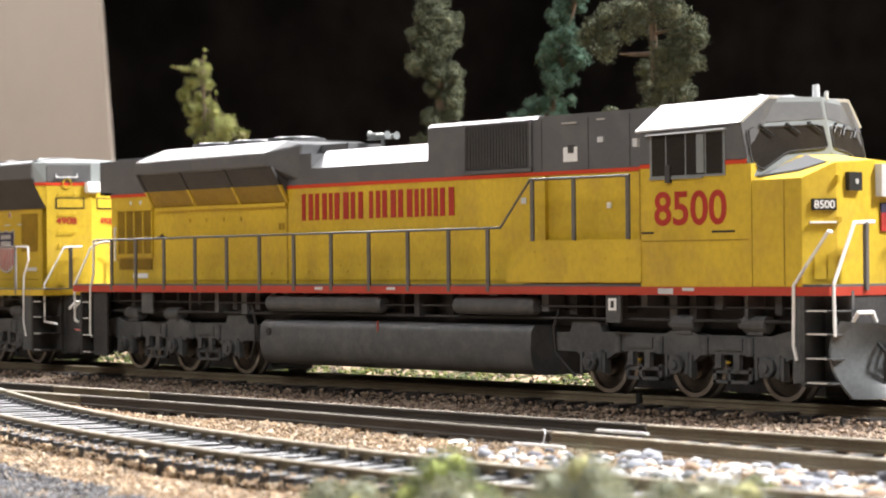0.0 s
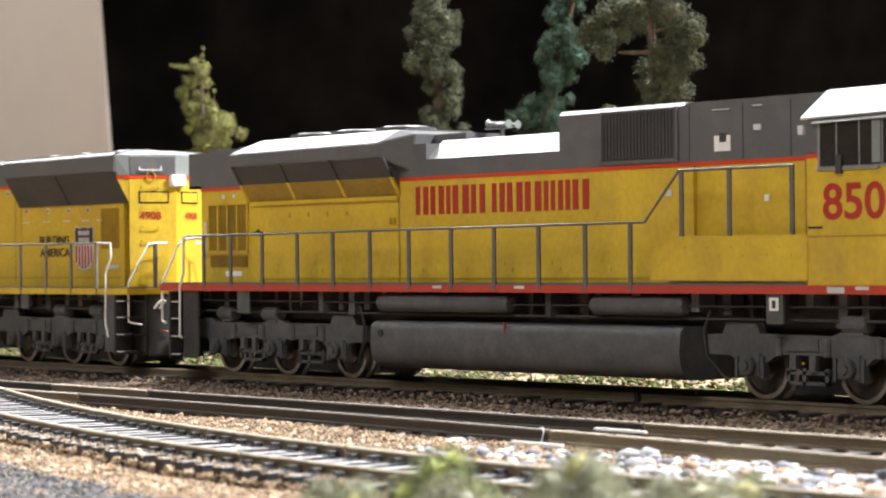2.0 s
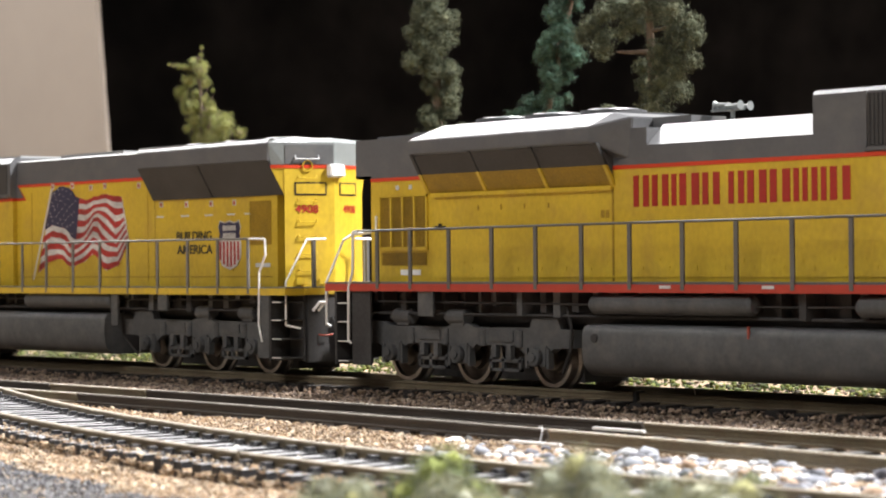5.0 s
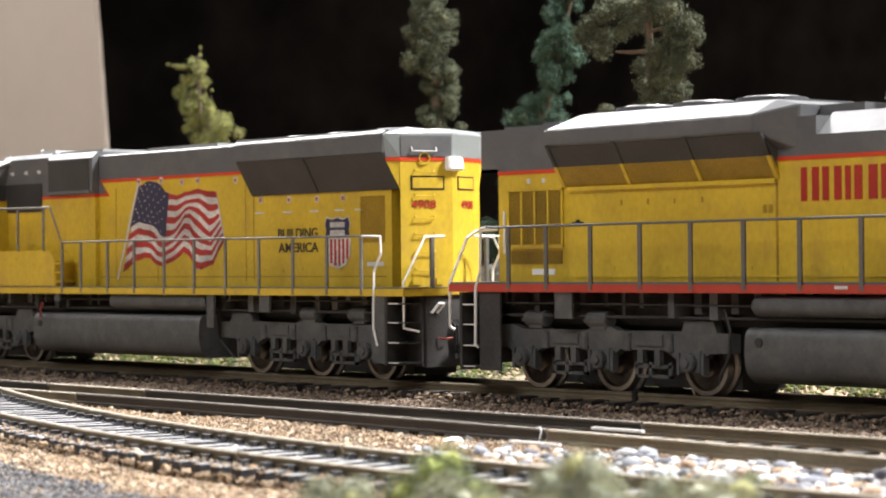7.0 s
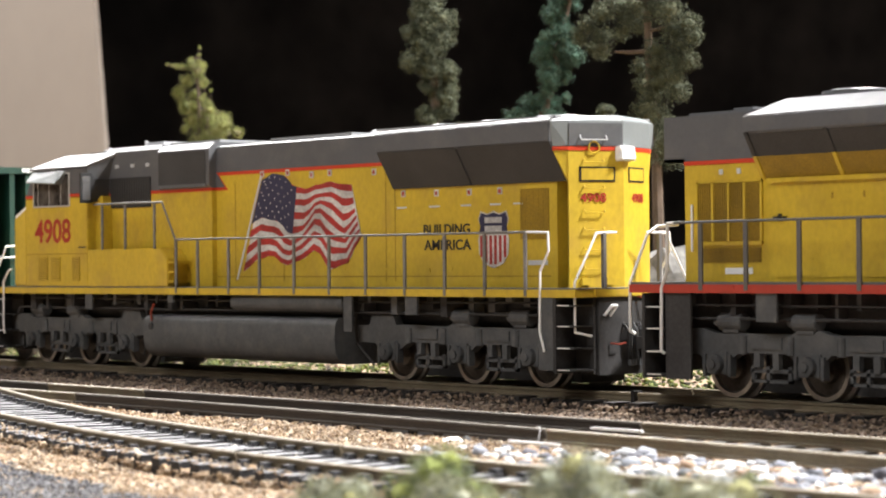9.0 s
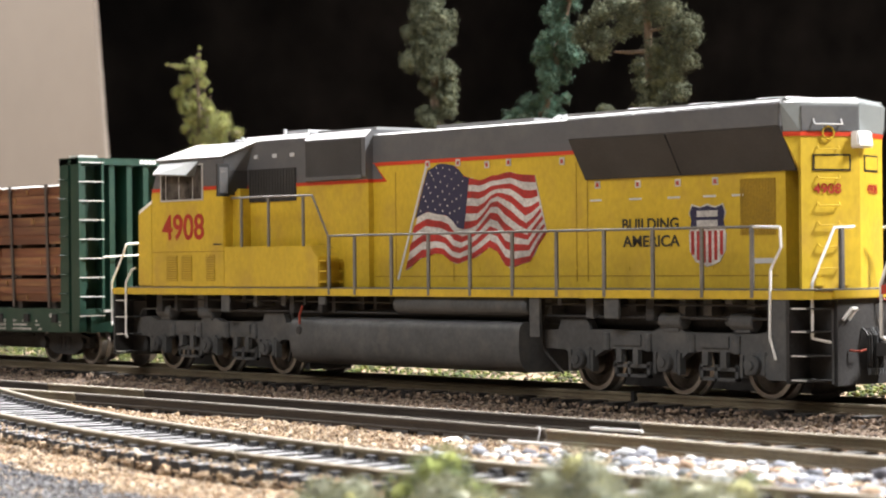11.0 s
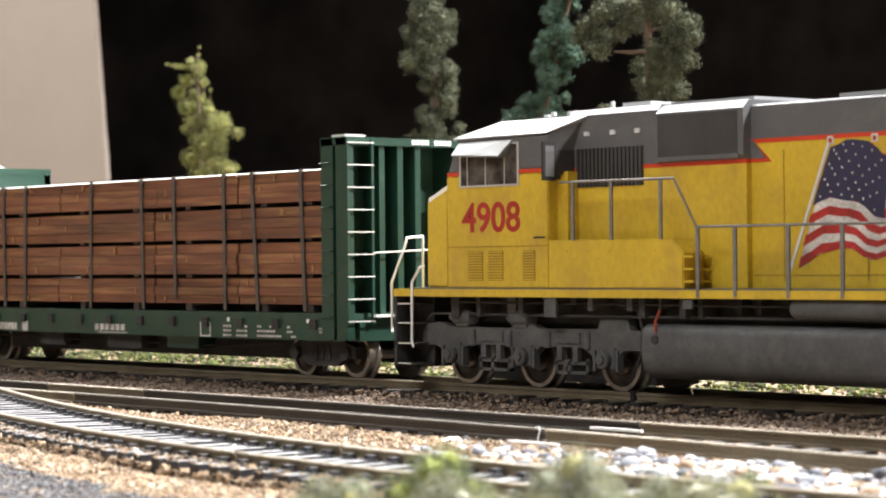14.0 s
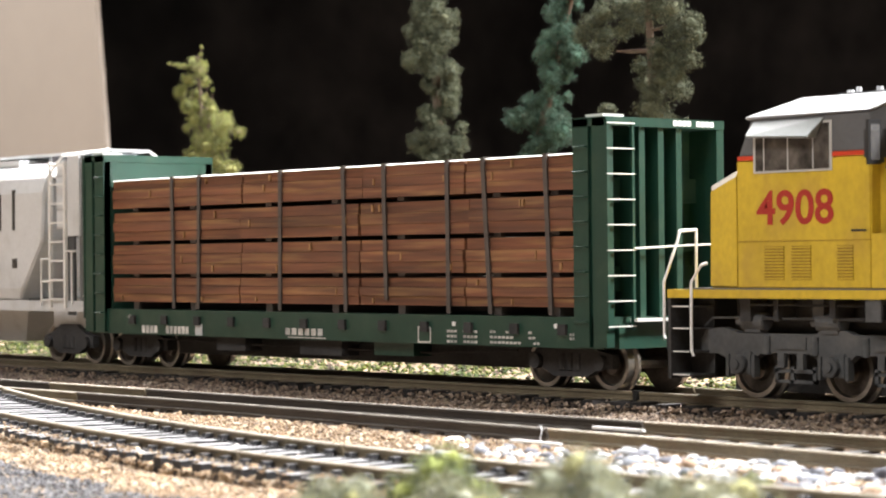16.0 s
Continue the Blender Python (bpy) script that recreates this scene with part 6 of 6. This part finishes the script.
    part("pilot", boxes((117.2, 118.6, -10.5, 10.5, 3.2, 20.4)), UNDER, t, "black end pilot plate", bevel=0.2)
    part("pilot", boxes((-117, -115.6, -10.5, 10.5, 3.2, 19.2)), UNDER, t, bevel=0.2)
    part("end_sill", boxes((118.4, 119.4, -12, 12, 19.2, 20.6)), YELLOW, t)
    for k, m in enumerate((BLACK, UNDER, BLACK, TRUCK, BLACK, UNDER)):
        part("air_hose", tubes(0.28, [(118.7, -3.6 + k * 0.9, 13.6), (119.9, -3.4 + k * 0.8, 12.2), (119.6, -3.0 + k * 0.8, 7.0 - 0.3 * (k % 3)), (119.2, -2.6 + k * 0.8, 6.0)]), m, t, "hanging air hose")
        part("hose_coupling", boxes((119.2, 120.0, -2.9 + k * 0.8, -2.4 + k * 0.8, 5.0, 6.2)), TRUCK, t)
    part("cable", tubes(0.2, [(118.9, 0.2, 19.0), (120.2, 1.6, 18.6), (120.6, 3.0, 16.6), (120.4, 4.4, 14.8), (119.6, 6.4, 14.6)]), ORANGE, t, "red jumper cable")
    part("uncoupling_handle", tubes(0.2, [(118.9, -7.6, 9.6), (120.2, -6.2, 9.4), (120.3, -4.6, 9.7)]), ORANGE, t, "orange handle")
    part("cut_lever", tubes(0.35, [(119.0, -9.4, 15.2), (119.8, -8.0, 17.2), (119.8, -6.6, 17.2), (119.0, -7.9, 15.2)]), WHITE, t, "white bent grab iron")
    part("cut_lever", tubes(0.35, [(118.8, 8, 14.5), (120.6, 7, 17.4), (120.6, 5, 17.4), (119.4, 9, 13.5)]), WHITE, t, "white bent grab iron")
    MOVERS.append((t, LOCO_B))
    return t


# ---- bulkhead flatcar with lumber ----
def two_axle_truck(parent, cx, r=5.2):
    tr = new("truck")
    tr.parent = parent
    tr.location = (cx * 0.001, 0, 0)
    tagged(tr, "dark two-axle freight truck")
    for s in (-1, 1):
        prof = [(-12.5, 4.4), (-12.5, 7.2), (-8, 8.2), (-4, 10.4), (4, 10.4), (8, 8.2), (12.5, 7.2), (12.5, 4.4), (8.6, 4.4), (5, 2.6), (-5, 2.6), (-8.6, 4.4)]
        part("side_frame", prisms("y", s * 9.6, s * 11.4, prof), UNDER, tr, bevel=0.2)
        for o in (-9.6, 9.6):
            bm = bmesh.new()
            cyl(bm, (o, s * 11.2, 5.6), (o, s * 12.6, 5.6), 1.6, 12)
            part("bearing", bm, UNDER, tr)
        bm = bmesh.new()
        for o in (-2.4, 0, 2.4):
            cyl(bm, (o, s * 11.0, 4.0), (o, s * 11.0, 7.4), 1.0, 8)
        part("spring", bm, UNDER, tr)
    part("bolster", boxes((-3, 3, -10, 10, 5.5, 9.5)), UNDER, tr)
    for o in (-9.6, 9.6):
        wheelset(tr, o, r)
    return tr


def flatcar():
    t = thing("flatcar", "dark green bulkhead flatcar carrying stacked lumber", "flatcar", "train")
    part("deck", boxes((-97, 97, -15.6, 15.6, 13.2, 14.9)), GREEN, t)
    for s in (-1, 1):
        prof = [(-96, 14.9), (96, 14.9), (96, 8.6), (88, 8.4), (60, 7.0), (-60, 7.0), (-88, 8.4), (-96, 8.6)]
        ya, yb = sorted((s * 15.4, s * 16.2))
        part("side_sill", prisms("y", ya, yb, [(-96, 14.9), (96, 14.9), (96, 8.6), (-96, 8.6)]), GREEN, t, "dark green side sill", bevel=0.15)
        for i in range(12):
            x = -76 + i * 14.6
            # near-black colour stands in for the shade inside the hollow pockets
            part("stake_pocket", boxes((x - 1.2, x + 1.2, *sorted((s * 16.1, s * 16.9)), 11.2, 13.4)), UNDER, t, bevel=0.1)
        for x in (-78, 50, 82):
            part("tie_down", boxes((x, x + 0.9, *sorted((s * 16.2, s * 16.5)), 12.6, 13.5)), WHITE, t)
    part("centre_sill", prisms("y", -9, 9, [(-82, 9), (82, 9), (66, 3.8), (-66, 3.8)]), UNDER, t, "deep dark centre sill", bevel=0.3)
    for x0, x1, z0 in ((-8, 8, 5.0), (20, 34, 5.6), (-42, -30, 5.2)):
        part("brake_equipment", boxes((x0, x1, -14, -9, z0, 9)), GREEN if x0 == 20 else UNDER, t, bevel=0.6)
    part("brake_rod", tubes(0.25, [(-70, -12, 7.4), (-30, -12, 6.8), (40, -12, 6.4), (66, -12, 7.6)]), UNDER, t)
    for e in (-1, 1):
        def X(a, b):
            return sorted((e * a, e * b))
        b = part("bulkhead", boxes((*X(88.6, 90.2), -16.8, 16.8, 14, 54.4)), GREEN, t, "dark green end bulkhead", bevel=0.15)
        for s in (-1, 1):
            part("corner_post", boxes((*X(88.6, 93.0), *sorted((s * 14.9, s * 17.0)), 9, 54.6)), GREEN, b, bevel=0.25)
            part("corner_post", boxes((*X(94.2, 98.0), *sorted((s * 14.9, s * 17.0)), 9, 54.6)), GREEN, b, bevel=0.25)
            part("corner_web", boxes((*X(92.8, 94.4), *sorted((s * 14.9, s * 16.2)), 9, 54.4)), GREEN, b)
            for i in range(8):
                z = 14 + i * 5.0
                part("grab_iron", tubes(0.18, [(e * 89.0, s * 17.0, z), (e * 89.2, s * 17.7, z), (e * 92.6, s * 17.7, z), (e * 92.8, s * 17.0, z)]), GREEN, b)
        for y in (-6.4, -1.0, 4.2):
            part("end_post", boxes((*X(90, 97.6), y - 0.8, y + 0.8, 14, 53.4)), GREEN, b, bevel=0.15)
        for z in (20, 28, 38):
            part("end_plate", boxes((*X(90, 92), -15, 15, z, z + 5.0)), GREEN, b, bevel=0.1)
        part("top_rail", boxes((*X(88.4, 98.2), -17.0, 17.0, 53.0, 54.8)), GREEN, b, bevel=0.2)
        part("running_board", boxes((*X(91, 96), -15.6, -9.8, 55.0, 55.5)), STEEL_STEP, b)
        for k in range(9):
            if k != 4:
                part("mark_bar", boxes((*X(98.15, 98.3), 2.0 + k * 1.34, 3.05 + k * 1.34, 53.4, 54.5)), WHITE, b, "white reporting mark bar")
        lad = part("end_ladder", boxes((*X(98.0, 98.7), -17.2, -16.6, 12.4, 54.2), (*X(98.0, 98.7), -10.2, -9.6, 12.4, 54.2)), GREEN, b)
        for i in range(9):
            z = 13.0 + i * 5.05
            part("ladder_rung", boxes((*X(98.5, 98.9), -17.2, -9.6, z, z + 0.24)), STEEL_STEP, lad, "pale ladder rung")
        part("cross_rod", tubes(0.22, [(e * 98.9, -10, 28.6), (e * 99.2, 6, 29.2), (e * 99.2, 15, 29.4)]), STEEL_STEP, b)
        part("end_sill", boxes((*X(90, 97.4), -13, 13, 8.6, 13.6)), GREEN, t, bevel=0.3)
        part("end_step", boxes((*X(97.5, 99.6), -10, 6, 14.0, 14.6)), STEEL_STEP, t)
        coupler(t, e * 99, e, 9.4)
    # painted marks as bars
    for s in (-1,):
        y = -16.28
        def marks(x0, x1, z0, z1, n):
            step = (x1 - x0) / n
            for k in range(n):
                part("mark_bar", boxes((x0 + k * step, x0 + (k + 0.72) * step, y, y + 0.2, z0, z1)), FLAG_WHITE, t, "white stencilled bar")
        marks(-72, -64.5, 9.0, 10.9, 4)
        marks(-61, -50.5, 9.0, 10.9, 6)
        marks(-10.5, 4.5, 9.6, 11.2, 6)
        part("mark_bar", boxes((-9.5, 5.0, y, y + 0.2, 8.95, 9.2)), FLAG_WHITE, t, "white stencilled line")
        for z in (9.0, 10.1, 11.2):
            marks(48, 51.6, z, z + 0.55, 3)
            marks(53.4, 58.2, z, z + 0.55, 4)
        for x0, x1, z, n in ((62, 64, 11.3, 2), (67, 69, 11.3, 2), (62, 69.6, 10.2, 6), (62, 72, 9.1, 8), (74, 75.4, 11.3, 1), (74, 76.4, 10.2, 2), (75.6, 77.6, 9.1, 2), (86.4, 90, 11.1, 4), (86.4, 90, 10.3, 4), (-92, -89, 11, 3)):
            marks(x0, x1, z, z + 0.5, n)
        bm = boxes((38.2, 42.6, y, y + 0.2, 8.8, 9.1), (38.2, 42.6, y, y + 0.2, 12.0, 12.3), (38.2, 38.5, y - 0.01, y + 0.2, 8.8, 12.3), (42.3, 42.6, y - 0.01, y + 0.2, 8.8, 12.3))
        part("mark_frame", bm, FLAG_WHITE, t)
        part("mark_frame", boxes((-48, -45, y, y + 0.2, 8.8, 11.6)), HOPPER_GREY, t)
    two_axle_truck(t, 81.2)
    two_axle_truck(t, -80.6)
    MOVERS.append((t, FLATCAR))
    return t


def lumber_load():
    """Four courses of banded board packs on the flatcar's deck, and the straps round them."""
    ends = [-87.6, -29.5, 17.0, 53.0, 86.8]
    rng = random.Random(31)
    courses = ((16.8, 22.9), (23.9, 31.3), (32.3, 39.6), (40.7, 47.8))
    for k, (z0, z1) in enumerate(courses):
        cuts = [ends[0]] + [e + rng.uniform(-1.2, 1.2) for e in ends[1:-1]] + [ends[-1]]
        for a, b in zip(cuts, cuts[1:]):
            p = thing("lumber_pack", "banded pack of reddish brown boards on the flatcar", "lumber", "lumber packs on the flatcar")
            n = 3
            h = (z1 - z0) / n
            w = 14.9 + rng.uniform(-0.25, 0.25)
            for i in range(n):
                o = rng.uniform(-0.16, 0.16) + 0.22 * math.sin(i * 2.1)
                part("board", boxes((a + 0.25, b - 0.25, -w - o, w + o, z0 + i * h + 0.02, z0 + (i + 1) * h - 0.05)), WOOD, p, bevel=0.5)
            for _ in range(2):
                x, i, wide = rng.uniform(a + 3, b - 4), rng.randrange(n), rng.uniform(0.25, 0.6)
                part("scuff", boxes((x, x + wide, -w - 0.42, -w + 0.2, z0 + i * h + 0.45, z0 + (i + 1) * h - 0.5)), SCUFF, p, "pale bare scuff on a board", bevel=0.1)
            MOVERS.append((p, FLATCAR))
    for k, z in enumerate((15.25, 23.4, 31.8, 40.15)):
        for x in (-78, -52, -20, 6, 30, 62, 80):
            sp = thing("spacer", "dark wooden spacer between lumber packs", "lumber spacer", "spacers between packs")
            part("batten", boxes((x - 1.2, x + 1.2, -14, 14, z - 0.34 - (0.0 if k else 0.01), z + (0.55 if k else 1.57))), STRAP, sp)
            MOVERS.append((sp, FLATCAR))
    # thin white sheets added to imitate the brightly lit top boards
    top = thing("lumber_top_light", "white sheet added as light on the lumber stack's top", "wrapping")
    for i in range(4):
        part("sheet", hulls([(x, y, z) for x in (ends[i] + 0.3, ends[i + 1] - 0.2) for y, z in ((-15.1, 47.78), (-14.8, 48.02), (14.8, 48.02), (15.1, 47.78))]), WHITE, top)
    MOVERS.append((top, FLATCAR))
    for i, x in enumerate((-59.2, -47.1, -13.2, 10.9, 25.7, 47.5, 59.2, 78.6)):
        st = thing("strap", "dark band round the lumber stack", "strap", "straps round the lumber")
        sk = rng.uniform(-0.8, 0.8) + (1.6 if i > 5 else 0)
        low = 15.2 if i not in (4,) else 18
        for s in (-1, 1):
            bm = bmesh.new()
            hull(bm, [(x + dx + (sk if z < 30 else 0), s * (15.35 + dy), z) for z in (low, 48.0) for dx in (-0.6, 0.6) for dy in (0, 0.28)])
            part("side_band", bm, STRAP, st)
        part("top_band", boxes((x - 0.6, x + 0.6, -15.5, 15.5, 48.0, 48.25)), STRAP, st)
        MOVERS.append((st, FLATCAR))


# ---- covered hopper ----
def hopper():
    t = thing("hopper_car", "pale grey covered hopper car with an end ladder", "hopper car", "train")
    prof = [(-15.6, 17), (-16.4, 20), (-16.4, 46), (-15.2, 50.5), (-9, 54.2), (9, 54.2), (15.2, 50.5), (16.4, 46), (16.4, 20), (15.6, 17)]
    part("body", hulls([(-78, y, z) for y, z in prof] + both((71, 16.4, 33), (72, 16.4, 46), (72, 15.2, 50.5), (72, 9, 54.2), (58, 15.6, 17), (60, 16.4, 20))), HOPPER_GREY, t, "pale grey ribless hopper body", bevel=0.5)
    # shade in the end recess is put into the sheet's darker grey
    part("slope_sheet", hulls(both((71, 13, 50), (71, 13, 36), (57, 13, 16), (60, 13, 50), (50, 13, 16))), GREY, t, "sloped end sheet, grey in place of its shade")
    part("end_roof", hulls(both((71, 15.0, 50.4), (71, 9, 54.1), (90, 15.0, 50.6), (90, 9, 54.1), (71, 15, 49.6), (90, 15, 49.8))), HOPPER_GREY, t, "pale end roof overhang", bevel=0.2)
    part("side_sill", boxes((-86, 92, -16, -15, 14, 16.8), (-86, 92, 15, 16, 14, 16.8), (80, 92, -15, 15, 14, 16)), HOPPER_GREY, t, bevel=0.2)
    part("roof_walk", boxes((-86, 90, -6, 6, 56.4, 57.2)), HOPPER_GREY, t, "pale roof walkway", bevel=0.1)
    for x in range(-70, 90, 14):
        part("walk_post", boxes((x, x + 1, -5, 5, 54, 56.4)), HOPPER_GREY, t)
    for x in (-50, -10, 30):
        part("roof_hatch", boxes((x, x + 18, -10, 10, 54, 55.6)), HOPPER_GREY, t, bevel=0.5)
    for s in (-1, 1):
        lad = part("corner_ladder", boxes((75.2, 76.0, *sorted((s * 16.0, s * 16.9)), 15, 54), (82.8, 83.6, *sorted((s * 16.0, s * 16.9)), 15, 54)), STEEL_STEP, t, "pale side ladder")
        for i in range(8):
            z = 17.0 + i * 5.1
            part("ladder_rung", boxes((75.4, 83.4, *sorted((s * 16.5, s * 17.0)), z, z + 0.5)), STEEL_STEP, lad)
        part("ladder_brace", tubes(0.4, [(75.6, s * 16.4, 51), (80, s * 15, 55.6), (89, s * 6, 57)]), STEEL_STEP, t)
        part("end_web", boxes((83.6, 89.4, *sorted((s * 15.2, s * 15.9)), 34, 55.2)), HOPPER_GREY, t, "pale end gusset sheet", bevel=0.1)
        # grey rather than body colour, standing in for shade on the post
        part("end_post", boxes((88.4, 90.4, *sorted((s * 14.2, s * 15.2)), 14, 55.2)), GREY, t, bevel=0.2)
        part("end_web", boxes((76.4, 82.4, *sorted((s * 14.4, s * 15.0)), 36, 54)), HOPPER_GREY, t)
        part("end_web", boxes((82.4, 86.0, *sorted((s * 14.8, s * 15.4)), 13, 34)), TRUCK, t)
        part("crossover_rail", tubes(0.3, [(71.5, s * 17, 15.5), (71.5, s * 17, 28), (75.4, s * 16.8, 28)], [(71.5, s * 17, 22), (75.4, s * 16.8, 22)], [(71.5, s * 17, 17), (75.4, s * 16.8, 17)], [(83.4, s * 16.6, 30), (88.4, s * 16.4, 30)], [(86.5, s * 16.6, 30), (86.5, s * 16.6, 16)]), STEEL_STEP, t)
        part("hopper_bay", hulls([(x, s * y, z) for x, y, z in ((10, 14, 17), (60, 14, 17), (28, 6, 5), (44, 6, 5), (10, 1, 17), (60, 1, 17), (28, 1, 5), (44, 1, 5))]), HOPPER_GREY, t)
    part("end_board", boxes((86, 92, -15, 15, 52.4, 53.4)), HOPPER_GREY, t)
    # painted company mark as plain black strokes
    for x0, x1, z0, z1 in ((47.5, 49, 36, 46), (55.2, 56.6, 36, 47)):
        part("mark_bar", boxes((x0, x1, -16.55, -16.2, z0, z1)), INK, t, "black painted bar")
    part("mark_bar", boxes((55.0, 57.6, -16.55, -16.2, 25.6, 28.2)), INK, t, "black painted square")
    two_axle_truck(t, 76)
    two_axle_truck(t, -70)
    part("bolster_cover", boxes((66, 88, -10, 10, 9.5, 14)), HOPPER_GREY, t)
    coupler(t, 91, 1, 9.4)
    MOVERS.append((t, HOPPER))
    return t


leading_loco()
second_loco()
flatcar()
lumber_load()
hopper()


def motions():
    for ob, x0 in MOVERS:
        walk(ob, [(t, pose((x0 + run(t)) * 0.001, 0, 0)) for t, _ in RUN])
    for ob, x, r in WHEELS:
        start = run(0)
        walk(ob, [(t, pose(x * 0.001, 0, r * 0.001, 0, math.degrees((run(t) - start) / r), 0)) for t in STEPS])


motions()
